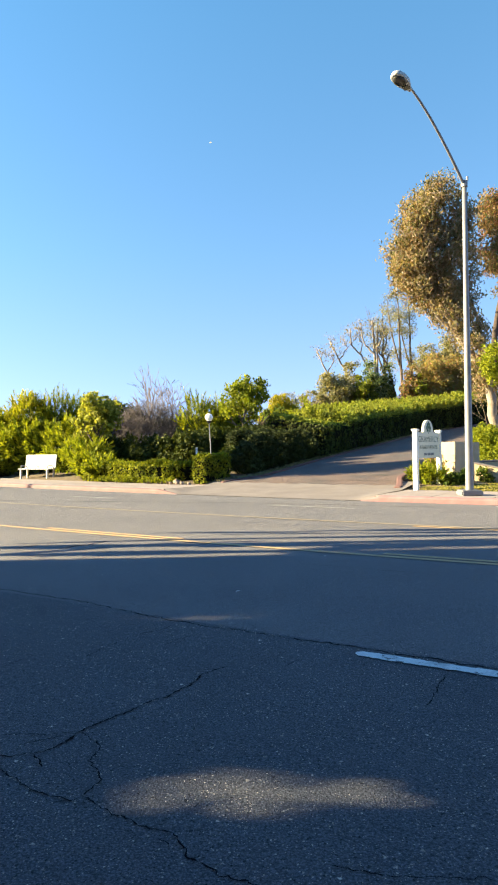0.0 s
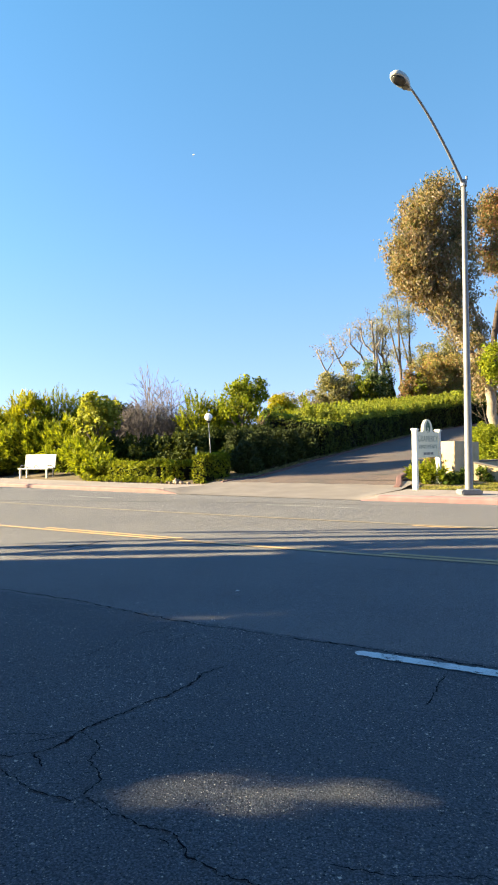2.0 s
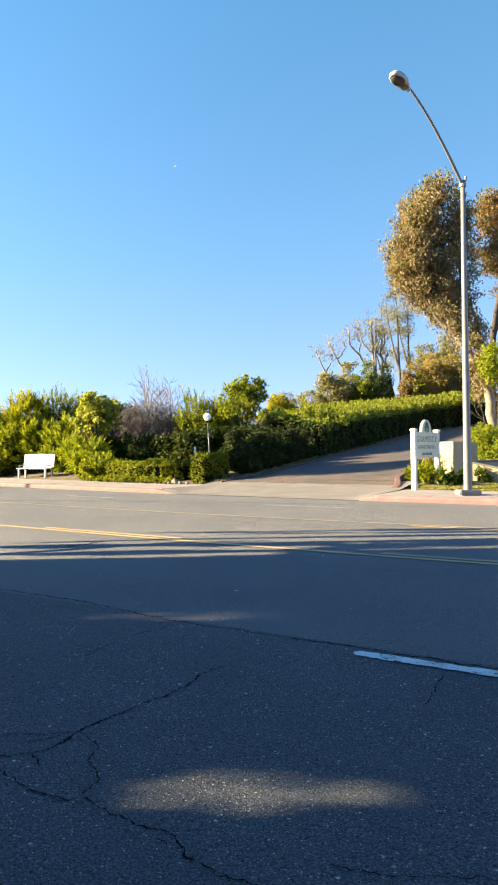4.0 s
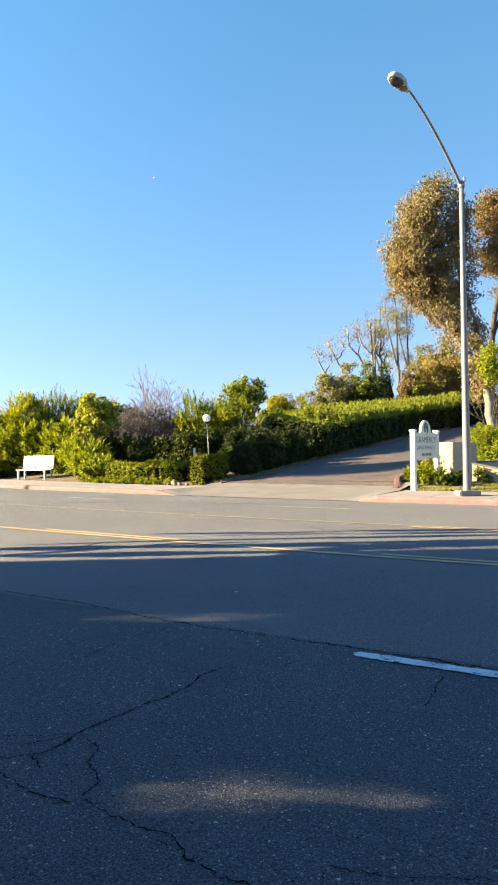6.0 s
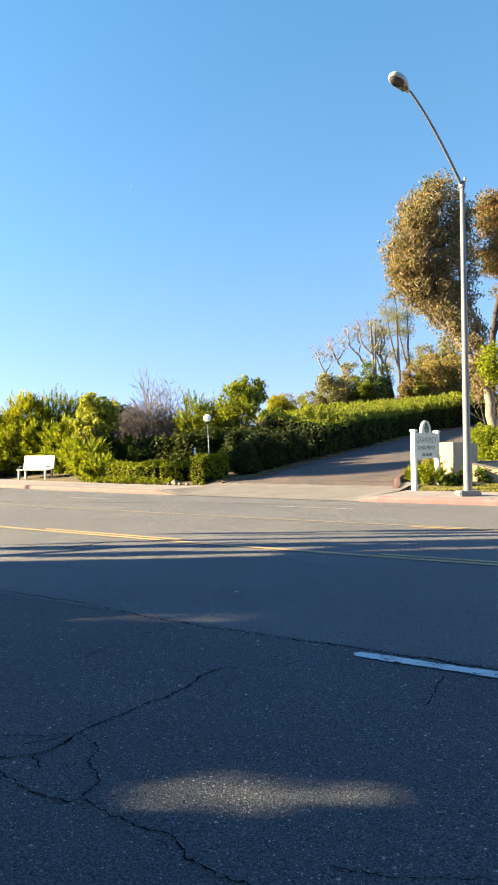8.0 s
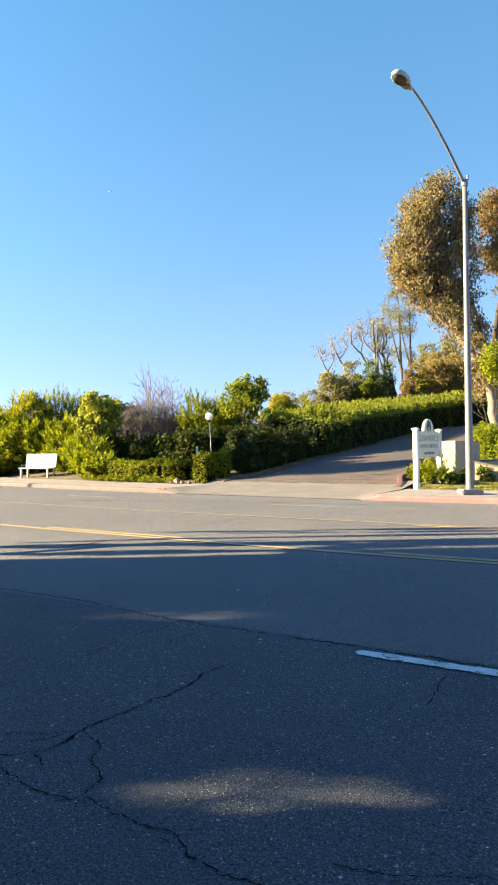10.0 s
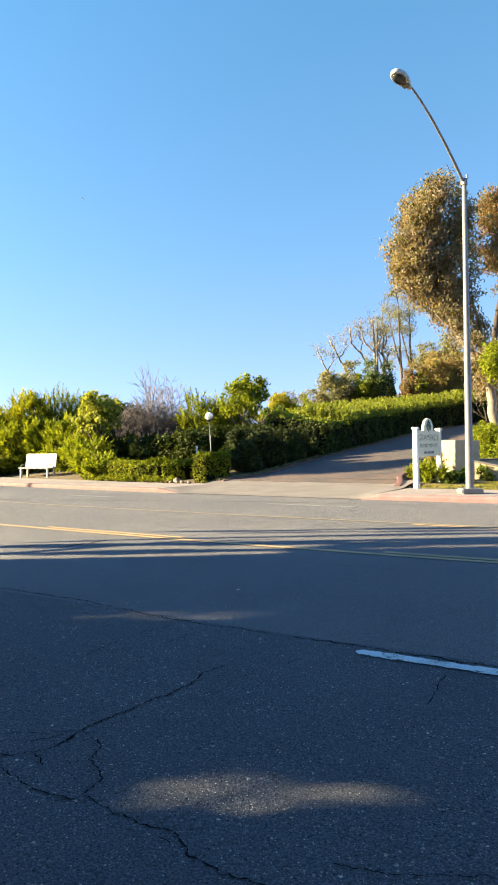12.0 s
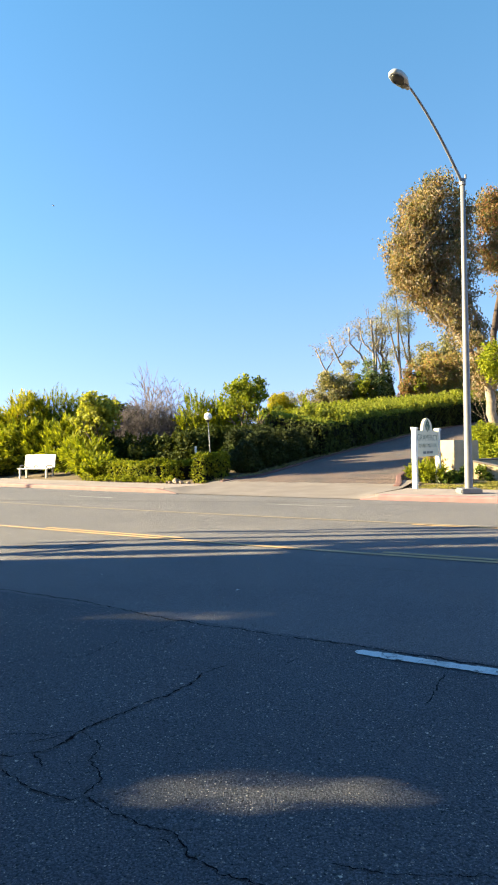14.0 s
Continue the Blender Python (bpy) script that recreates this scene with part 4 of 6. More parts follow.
def make_shrubs():
    # behind the bench: a wall of bright long-leaved shrubs
    for i, (x, y, rx, rz, m) in enumerate(((-15.6, 37.6, 1.6, 1.9, LEAF_LIME), (-13.6, 36.4, 1.5, 1.8, LEAF_LIME), (-11.9, 35.4, 1.35, 1.55, LEAF_LIME), (-10.5, 35.0, 1.25, 1.3, LEAF_LIME),
                                           (-9.2, 34.1, 1.05, 1.35, LEAF_LIME), (-8.2, 32.7, 1.0, 0.9, LEAF_LIME), (-7.4, 31.3, 0.8, 0.75, LEAF_LIME), (-7.1, 30.1, 0.75, 0.52, LEAF_LIME), (-6.35, 29.0, 0.6, 0.46, LEAF_LIME), (-14.6, 35.6, 0.9, 0.6, LEAF_LIME), (-13.1, 35.0, 0.9, 0.62, LEAF_LIME))):
        at_ground(feathery, "leafy_shrub", x, y, (rx, 1.0, rz * 0.9), m, "bright lime-green shrub with long narrow leaves", "shrub", 20 + i, 0.3 if i < 7 else 0.24, 0.22 if i < 7 else 0.34, int(150 * rx * rz) + (40 if i < 7 else 120), 0.55 if i < 7 else 0.32, 15, 0.6)
    at_ground(feathery, "yellow_shrub", -12.0, 36.6, (1.55, 1.3, 1.75), LEAF_YELLOW, "tall yellow-green feathery shrub", "shrub", 31, 0.2, 0.22, 760, 0.45, 20, 0.4, 0.75, LEAF_CITRUS, 0.2)
    at_ground(feathery, "yellow_shrub", -10.6, 37.1, (1.2, 1.2, 1.9), LEAF_CITRUS, "tall green feathery shrub beside the yellow one", "shrub", 36, 0.16, 0.2, 420, 0.65, 24, 0.7, 0.5, None, 0.3)
    at_ground(feathery, "yellow_shrub", -9.7, 38.6, (1.3, 1.3, 2.1), LEAF_MID, "tall green feathery shrub in shade", "shrub", 32, 0.17, 0.24, 330, 0.6, 22, 0.8)
    at_ground(bush, "round_leaf_shrub", -7.5, 33.1, (1.55, 1.3, 1.5), LEAF_ROUND, "round-leaved green shrub with pale leaf tips", "shrub", 33, 0.19, 48, 66, 0.7, 0.08, lift=1.25, clump=0.2, core=False)
    at_ground(bush, "dark_shrub", -8.1, 37.2, (1.5, 1.2, 2.3), LEAF_DARK, "dense dark green shrub", "shrub", 34, 0.15, 130, 26, 0.42, clump=0.3)
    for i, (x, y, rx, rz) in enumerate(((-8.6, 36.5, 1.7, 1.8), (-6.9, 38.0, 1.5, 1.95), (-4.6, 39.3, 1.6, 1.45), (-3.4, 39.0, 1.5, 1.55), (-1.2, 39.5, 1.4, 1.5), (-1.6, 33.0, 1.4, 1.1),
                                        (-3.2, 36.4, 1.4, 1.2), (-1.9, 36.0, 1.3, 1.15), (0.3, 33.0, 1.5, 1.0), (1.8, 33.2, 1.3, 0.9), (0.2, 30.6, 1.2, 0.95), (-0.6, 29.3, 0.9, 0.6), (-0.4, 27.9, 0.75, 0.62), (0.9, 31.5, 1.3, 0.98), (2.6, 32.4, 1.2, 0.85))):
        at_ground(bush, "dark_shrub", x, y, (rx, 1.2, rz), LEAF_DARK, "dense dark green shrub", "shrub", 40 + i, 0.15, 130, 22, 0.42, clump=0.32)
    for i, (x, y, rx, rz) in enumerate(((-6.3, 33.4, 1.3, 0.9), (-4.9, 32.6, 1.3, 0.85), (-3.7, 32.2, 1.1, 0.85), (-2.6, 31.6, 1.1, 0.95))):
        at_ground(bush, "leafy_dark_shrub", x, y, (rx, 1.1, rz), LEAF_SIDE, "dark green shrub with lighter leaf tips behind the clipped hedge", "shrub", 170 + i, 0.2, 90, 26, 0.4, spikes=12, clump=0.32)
    # shrubs at the hedge's shaded end, darkened by leaf colour
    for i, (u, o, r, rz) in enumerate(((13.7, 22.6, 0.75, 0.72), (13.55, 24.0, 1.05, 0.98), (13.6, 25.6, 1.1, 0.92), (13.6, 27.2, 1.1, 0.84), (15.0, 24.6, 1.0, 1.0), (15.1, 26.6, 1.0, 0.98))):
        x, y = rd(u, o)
        bush("dark_shrub", x, y, drive_z(o) - 0.05, (r, 1.0, rz), LEAF_SHADED, "dense shrub at the hedge's end, shade put into its leaf colour", "shrub", 160 + i, 0.13, 210, 30, 0.42, clump=0.3, spikes=6, spike=0.3)
    at_ground(feathery, "green_shrub", -2.6, 34.6, (0.9, 0.9, 1.6), LEAF_LIME, "upright green shrub with pointed shoots", "shrub", 55, 0.17, 0.26, 260, 0.7, 22, 1.0)
    at_ground(feathery, "green_shrub", -1.5, 34.6, (0.8, 0.85, 1.5), LEAF_LIME, "upright green shrub with pointed shoots", "shrub", 56, 0.17, 0.26, 260, 0.7, 22, 1.0)
    at_ground(bush, "citrus_tree", -0.2, 33.3, (1.6, 1.4, 1.45), LEAF_CITRUS, "small round green citrus tree with dark trunk", "tree", 57, 0.17, 60, 70, 0.5, 0.1, lift=1.75, clump=0.2, core=False)
    at_ground(bush, "green_shrub", 1.35, 36.0, (1.0, 0.9, 1.55), LEAF_MID, "dense green shrub beside the citrus tree", "shrub", 61, 0.15, 60, 34, 0.45, clump=0.28, core=False, inside=LEAF_DARK)
    at_ground(bush, "small_green_shrub", -3.0, 26.9, (0.45, 0.45, 0.5), LEAF_MID, "small leafy green plant behind the clipped hedge", "shrub", 58, 0.13, 130, 6, 0.4)
    at_ground(bush, "pale_shrub", 0.0, 27.2, (0.75, 0.6, 0.42), LEAF_SHADED, "low dark green shrub at the driveway edge", "shrub", 59, 0.1, 150, 8, 0.5)
    bush("golden_shrub", 2.6, 50, zg(2.6, 50) + 0.15, (1.55, 1.2, 1.6), LEAF_GOLD, "round golden-yellow shrub behind the hedge", "shrub", 60, 0.15, 420, 14, 0.4)
    for i, (x, y) in enumerate(((2.6, 56), (3.6, 56), (4.9, 57))):
        at_ground(bush, "airy_shrub", x, y, (1.2, 0.9, 1.1), LEAF_AIRY, "thin airy shrub with small grey-green leaves", "shrub", 180 + i, 0.15, 52, 24, 0.42, 0.03, lift=1.7, clump=0.26, core=False)
    for i, (x, y, rx, rz, m, lab) in enumerate(((-1.0, 52, 1.8, 1.6, LEAF_OLIVE, "olive-green shrub on the hillside"), (4.15, 50.5, 0.8, 1.55, LEAF_LIME, "upright lime-green shrub behind the hedge"))):
        at_ground(feathery, "hill_shrub", x, y, (rx, rx * 0.9, rz * 0.95), m, lab, "shrub", 62 + i, 0.17, 0.42, int(75 * rx * rz) + 40, 0.5, 22, 0.12, 0.0, m, 0.36)
    for x, y, rx, rz, m, seed, lab in ((6.2, 56.4, 1.3, 2.3, LEAF_AIRY, 63, "grey olive shrub behind the hedge"), (7.4, 57, 2.0, 2.95, LEAF_AIRY, 64, "grey olive shrub behind the hedge"), (9.0, 58, 1.9, 3.3, LEAF_AIRY, 65, "grey olive shrub behind the hedge"), (10.9, 57.2, 1.9, 3.2, LEAF_BLUE, 66, "bluish green leafy shrub behind the hedge"), (9.7, 56.4, 1.2, 2.6, LEAF_CITRUS, 67, "green leafy shrub behind the hedge"), (12.05, 57.6, 1.0, 2.3, LEAF_MID, 68, "dark green shrub behind the hedge"),
                                       (13.7, 55.6, 1.45, 2.95, LEAF_RUSSET, 69, "shrub with russet red leaves behind the hedge"), (14.2, 54.7, 0.7, 2.4, LEAF_CITRUS, 72, "yellow-green shrub among the red ones"), (15.6, 56.2, 2.1, 3.15, LEAF_RED, 73, "large bush with reddish and green leaves"),
                                       (17.2, 57.2, 2.4, 3.5, LEAF_RED, 74, "large bush with reddish and green leaves"), (19.0, 57.6, 2.3, 3.2, LEAF_RED, 75, "large bush with reddish and green leaves"), (20.6, 58.5, 1.8, 2.5, LEAF_MID, 76, "large green bush behind the hedge"),
                                       (17.7, 66, 2.0, 4.3, LEAF_AIRY, 77, "tall grey-olive bush on the hill"), (19.6, 67, 2.4, 4.6, LEAF_AIRY, 78, "tall grey-olive bush on the hill"), (22.5, 68, 2.6, 4.0, LEAF_OLIVE, 79, "tall olive-green bush on the hill")):
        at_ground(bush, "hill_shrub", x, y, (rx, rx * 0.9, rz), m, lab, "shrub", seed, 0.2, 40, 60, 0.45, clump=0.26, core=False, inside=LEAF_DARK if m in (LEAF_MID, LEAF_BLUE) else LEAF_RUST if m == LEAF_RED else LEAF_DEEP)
    for i, (x, y, rx, rz) in enumerate(((1.9, 37.5, 1.1, 1.05), (1.5, 40.5, 1.2, 1.15), (3.3, 43.0, 1.3, 1.05), (1.9, 44.5, 1.3, 1.1), (2.8, 40.5, 1.2, 1.15), (4.2, 46.0, 1.3, 1.1))):
        at_ground(bush, "bank_shrub", x, y, (rx, 1.1, rz), LEAF_YELLOW if i % 2 else LEAF_LIME, "sunlit lime-green shrub behind the driveway hedge", "shrub", 140 + i, 0.13, 190, 14, 0.32, spikes=34, droop=-0.9)
    for i, o in enumerate((31.5, 34, 36.5, 39, 42, 45.5, 49)):
        x, y = rd(15.9 - 2.6 * smooth(43, 55, o) + 0.3 * math.sin(i * 2.4), o)
        bush("bank_shrub", x, y, drive_z(o) - 0.1, (1.25, 1.2, 1.1 + 0.12 * math.sin(i * 1.9)), LEAF_GLOW if i % 3 else LEAF_YELLOW, "sunlit lime-green shrub behind the driveway hedge", "shrub", 120 + i, 0.12, 210, 12, 0.32, spikes=20, droop=-0.6)
    # right of the driveway
    for i, (x, y, rx, rz) in enumerate(((11.9, 33.6, 0.9, 0.48), (13.2, 33.6, 1.1, 0.55), (12.6, 35.2, 1.1, 0.5), (14.6, 34.4, 1.3, 0.55))):
        at_ground(bush, "mounded_shrub", x, y, (rx, 0.9, rz), LEAF_LIME, "mounded bright green groundcover beside the driveway", "shrub", 80 + i, 0.09, 420, 10, 0.5)
    for i, (x, y, rx, rz) in enumerate(((9.9, 27.4, 0.75, 0.62), (11.0, 28.2, 0.9, 0.72), (12.2, 28.8, 0.9, 0.75), (10.3, 29.6, 0.9, 0.75))):
        at_ground(bush, "mounded_shrub", x, y, (rx, 0.8, rz), LEAF_LIME, "mounded bright green groundcover behind the planter wall", "shrub", 130 + i, 0.10, 260, 12, 0.5, clump=0.34)
    at_ground(bush, "young_tree", 14.7, 40.0, (1.15, 1.1, 1.5), LEAF_LIME, "young tree with bright green leaves", "tree", 86, 0.19, 34, 22, 0.6, 0.02, lift=3.0, clump=0.3)
    for i, (x, y, rx, rz, m) in enumerate(((5.5, 21.6, 0.36, 0.4, LEAF_LIME), (5.85, 21.25, 0.3, 0.34, LEAF_LIME), (6.2, 22.6, 0.3, 0.4, LEAF_LIME))):
        at_ground(feathery, "low_plant", x, y, (rx, 0.35, rz * 0.75), m, "low bright green plant around the sign", "plant", 90 + i, 0.11, 0.4, 90, 0.25, 12, 0.5)
    for i, (x, y, rx, rz) in enumerate(((6.25, 21.0, 0.34, 0.3), (6.6, 21.2, 0.34, 0.36), (7.15, 22.2, 0.3, 0.28), (8.0, 22.6, 0.3, 0.3))):
        at_ground(bush, "low_plant", x, y, (rx, 0.35, rz), LEAF_MID, "low round-leaved green plant around the sign", "plant", 95 + i, 0.1, 160, 8, 0.6, 0.012, core=False, inside=LEAF_DARK)
    at_ground(bush, "rust_plant", 6.6, 24.0, (0.5, 0.4, 0.5), LEAF_RED, "dark plant with reddish leaves behind the sign", "plant", 97, 0.1, 160, 7, 0.4)
    for i in range(9):
        bush("edge_plant", *rd(15.2 + i * 0.5, 19.33), 0.05, (0.3, 0.17, 0.17), LEAF_LIME, "tuft of bright green groundcover at the hedge's foot", "plant", 100 + i, 0.06, 420, 4, 0.5)


def bare_shrub(x, y, seed, label, height, width, twigs=5200):
    rng = np.random.RandomState(seed)
    t = thing("bare_shrub", x, y, zg(x, y), label, "shrub")
    tb, tips = Tubes(), []
    for k in range(7):
        a = rng.uniform(0, 6.28)
        sp = rng.uniform(0.05, 0.3)
        branching(tb, rng, (0.3 * math.cos(a), 0.3 * math.sin(a), -0.2), (sp * math.cos(a), sp * math.sin(a), 1), height * 0.44, 0.062, 3, tips, 0.5, 0.22, 3, 5, 0.2, 0.66)
    put("stem", tb.mesh("stem"), GREY_TWIG, t)
    tw = Tubes()
    for p, d in tips:
        for k in range(2):
            e = p + (d + Vector(rng.normal(0, 0.3, 3)) + Vector((0, 0, 0.3))).normalized() * rng.uniform(0.25, 0.55)
            tw.limb([p, p.lerp(e, 0.5) + Vector(rng.normal(0, 0.03, 3)), e], 0.013, 0.006, 3)
    # thicket of dry twigs lower down
    for i in range(twigs):
        a, r = rng.uniform(0, 6.28), math.sqrt(rng.uniform(0, 1))
        p = Vector((math.cos(a) * r * width, math.sin(a) * r * width * 0.7, rng.uniform(0.9, height * 0.66) * (1.05 - 0.35 * r * r)))
        d = Vector((rng.normal(0, 0.7), rng.normal(0, 0.7), rng.uniform(0.1, 1))).normalized()
        e = p + d * rng.uniform(0.2, 0.5)
        tw.limb([p, p.lerp(e, 0.5) + Vector(rng.normal(0, 0.03, 3)), e], 0.010, 0.004, 3)
    put("thicket", tw.mesh("thicket"), GREY_TWIG, t)["kind"] = "stuff"
    return t


def tree(name, x, y, limbs, clumps, mat, bark, label, seed, leaf=0.2, per_m2=45, aspect=0.35, droop=0.8, inner=0.3, z=None, ragged=0.2, within=None):
    """A tree from limbs ((points), r0, r1), in its own space, and leaf clumps round the ends of its twigs."""
    rng = np.random.RandomState(seed)
    t = thing(name, x, y, zg(x, y) if z is None else z, label, "tree")
    tb = Tubes()
    for pts, r0, r1 in limbs:
        fine = []
        for a, b in zip(pts, pts[1:]):
            a, b = Vector(a), Vector(b)
            for k in range(3):
                fine.append(a.lerp(b, k / 3) + Vector(rng.normal(0, 0.04, 3)))
        fine.append(Vector(pts[-1]))
        tb.limb(fine, r0, r1, 9)
        end, d = fine[-1], (fine[-1] - fine[-3]).normalized()
        tips = []
        branching(tb, rng, end, d, 1.5, r1 * 0.9, 2, tips, 0.7, 0.1)
    put("trunk", tb.mesh("trunk"), bark, t, smooth_it=True)
    P, N = clump_points(rng, clumps, per_m2, 0.05 if within else inner, ragged)
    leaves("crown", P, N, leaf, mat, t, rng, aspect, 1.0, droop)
    # the crown's shaded inside, done with a darker leaf colour
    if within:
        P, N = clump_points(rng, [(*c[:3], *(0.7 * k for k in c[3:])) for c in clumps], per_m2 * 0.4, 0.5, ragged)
        leaves("inner_leaves", P, N, leaf, within, t, rng, aspect, 1.0, droop, "darker green inner leaves, crown shade put into their colour")
    return t


def make_trees():
    rng = np.random.RandomState(7)
    # the tall rusty tree by the driveway and its neighbour
    cl = []
    for cx, cz, rx, rz, n in ((-3.6, 15.0, 2.4, 2.2, 26), (-5.0, 14.8, 1.5, 1.5, 14), (-4.3, 15.9, 1.5, 1.1, 10), (-5.6, 11.1, 1.2, 1.4, 14), (-6.3, 11.8, 0.8, 1.3, 10), (-3.3, 11.6, 1.0, 1.5, 12), (-2.2, 10.0, 1.0, 1.2, 5), (-5.7, 11.6, 1.2, 1.3, 9), (-5.3, 12.2, 1.9, 2.3, 26), (-3.2, 12.0, 2.6, 2.8, 30), (-4.9, 13.9, 1.6, 1.8, 14), (-4.8, 10.4, 1.5, 1.1, 14), (-3.1, 9.5, 1.3, 1.1, 12), (-2.6, 8.2, 0.6, 0.8, 5), (-3.6, 7.7, 0.5, 0.5, 5), (-4.3, 8.6, 0.6, 0.4, 5), (-3.7, 9.0, 1.3, 0.8, 10), (-4.8, 9.5, 1.0, 0.7, 8), (-5.9, 10.2, 0.9, 0.7, 8), (-1.7, 13.4, 1.1, 2.2, 6), (-1.7, 9.2, 0.9, 1.2, 4), (-0.9, 6.2, 0.6, 1.2, 4), (-2.0, 7.4, 0.8, 0.8, 4), (-0.9, 4.6, 0.6, 0.9, 6), (-1.7, 5.8, 0.6, 0.7, 6), (-0.3, 2.6, 0.35, 1.0, 6), (-2.4, 6.6, 0.7, 0.7, 5), (-1.0, 3.6, 0.5, 0.5, 4)):
        cl += random_clumps(rng, (cx, 0, cz), (rx, 2.2, rz), n, 0.66)
    tree("tall_tree", 17.0, 46.0, [([(0, 0, -0.3), (-0.2, 0, 1.6), (-0.5, 0, 3.4), (-1.5, 0, 5.0), (-2.6, 0, 6.5)], 0.36, 0.20),
                                   ([(-2.5, 0, 6.4), (-3.3, 0.2, 8.0), (-3.9, 0.2, 10.5)], 0.18, 0.10),
                                   ([(-2.5, 0, 6.4), (-4.0, -0.3, 7.7), (-5.2, -0.4, 9.6)], 0.14, 0.08),
                                   ([(-1.0, 0, 4.3), (-0.9, 0.3, 7.0), (-1.8, 0.4, 9.6), (-2.2, 0.3, 12)], 0.15, 0.08)],
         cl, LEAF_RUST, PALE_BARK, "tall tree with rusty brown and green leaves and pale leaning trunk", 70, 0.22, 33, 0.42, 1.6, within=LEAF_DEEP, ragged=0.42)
    cl = []
    for cx, cz, rx, rz, n in ((1.0, 15.3, 2.0, 2.0, 36), (0.9, 12.6, 2.2, 2.0, 40), (1.9, 10.2, 1.2, 1.2, 6)):
        cl += random_clumps(rng, (cx, 0, cz), (rx, 1.8, rz), n, 0.62)
    tree("tall_tree", 17.5, 48.5, [([(0, 0, -0.3), (0.3, 0, 3.0), (0.4, 0, 6.5), (1.0, 0, 9.5)], 0.34, 0.16), ([(0.4, 0, 6.2), (1.4, 0.2, 8.5), (1.6, 0, 11)], 0.16, 0.08)],
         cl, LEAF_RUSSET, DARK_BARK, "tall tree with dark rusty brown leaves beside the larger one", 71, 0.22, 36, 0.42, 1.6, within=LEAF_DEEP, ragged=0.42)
    # pruned trees behind the hedge: crooked bare limbs, cut short, with tufts of leaves at their ends
    pruned = (
        (11.56, 60.3, PALE_BARK, [(0.13, [(0, -0.3), (0, 2.5), (-0.5, 4.7), (-1.4, 6.2), (-2.2, 7.2), (-2.3, 8.6)]), (0.07, [(-1.4, 6.2), (-1.2, 7.2), (-1.5, 7.9)])]),
        (11.36, 59.6, PALE_BARK, [(0.17, [(0, -0.3), (0, 2.8), (0, 5.6), (-0.1, 7.6), (-0.2, 9.2)]), (0.10, [(-0.1, 6.3), (-0.8, 7.0), (-1.1, 8.0), (-1.2, 9.0)]), (0.10, [(-0.1, 6.5), (0.5, 7.3), (0.7, 8.4)]), (0.13, [(0.25, 2.0), (0.22, 6.0), (0.3, 8.9)])]),
        (13.24, 60.0, BARK, [(0.15, [(0, -0.3), (0, 2.5), (-0.5, 4.5), (-1.2, 6.0), (-1.7, 6.6)]), (0.08, [(-1.2, 6.0), (-0.8, 7.1), (-0.8, 8.0)]), (0.08, [(-0.6, 4.7), (-0.8, 5.7), (-0.5, 6.3)])]),
        (8.73, 60.2, PALE_BARK, [(0.14, [(0, -0.3), (0, 3.0), (0.2, 4.7), (-0.6, 6.3), (-1.3, 7.7)]), (0.07, [(-0.5, 6.1), (0.2, 7.1), (0.1, 7.6)])]),
        (7.41, 60.0, PALE_BARK, [(0.12, [(0, -0.3), (0, 3.2), (-0.2, 4.7), (-0.7, 5.9), (-1.2, 7.0)]), (0.07, [(-0.3, 4.9), (0.3, 6.0), (0.3, 6.6)])]))
    for i, (x, y, bark, limbs) in enumerate(pruned):
        r2 = np.random.RandomState(105 + i)
        t = thing("pruned_tree", x, y, zg(x, y), "pruned tree with crooked bare limbs and tufts of dry leaves", "tree")
        tb, tips = Tubes(), []
        for rad, line in limbs:
            pts = [Vector((px, r2.uniform(-0.15, 0.15), pz)) for px, pz in line]
            fine = []
            for p, q in zip(pts, pts[1:]):
                fine += [p.lerp(q, k / 3) + Vector(r2.normal(0, 0.035, 3)) for k in range(3)]
            tb.limb(fine + [pts[-1]], rad * 0.85, rad * 0.42, 8)
            for k in range(8):
                d = Vector((r2.normal(0, 0.6), r2.normal(0, 0.6), 0.9))
                branching(tb, r2, fine[-1 - (k // 3)], d, 0.6, 0.022, 1, tips, 0.8, 0.15, 3, 4, 0.2)
        put("trunk", tb.mesh("trunk"), bark, t, smooth_it=True)
        P = np.concatenate([np.array(p)[None] + r2.normal(0, 0.22, (5, 3)) for p, d in tips])
        leaves("crown", P, r2.normal(0, 1, P.shape), 0.16, LEAF_DRY, t, r2, 0.42, 1.0, 0.6)
    # thin airy trees on the hill
    for i, (x, y, hgt) in enumerate(((17.4, 76, 15.2), (18.9, 77, 14.2), (16.0, 78, 13.5))):
        r2 = np.random.RandomState(200 + i)
        cl = random_clumps(r2, (-0.3, 0, hgt * 0.8), (1.8, 1.4, hgt * 0.2), 22, 0.62) + random_clumps(r2, (-0.6, 0, hgt * 0.5), (2.0, 1.2, hgt * 0.2), 12, 0.55)
        tree("thin_tree", x, y, [([(0, 0, -0.3), (0.1, 0, hgt * 0.3), (-0.15, 0, hgt * 0.6), (-0.2, 0, hgt * 0.85)], 0.2, 0.07),
                                 ([(0.05, 0, hgt * 0.35), (-0.9, 0, hgt * 0.6), (-1.3, 0, hgt * 0.78)], 0.12, 0.05)],
             cl, LEAF_AIRY, BARK, "slender tree with brownish stems and airy olive foliage", 210 + i, 0.19, 24, 0.3, inner=0.5)


# ---------------------------------------------------------------- unseen shade trees beside the near sidewalk
COT = 1 / math.tan(radians(SUN_UP))


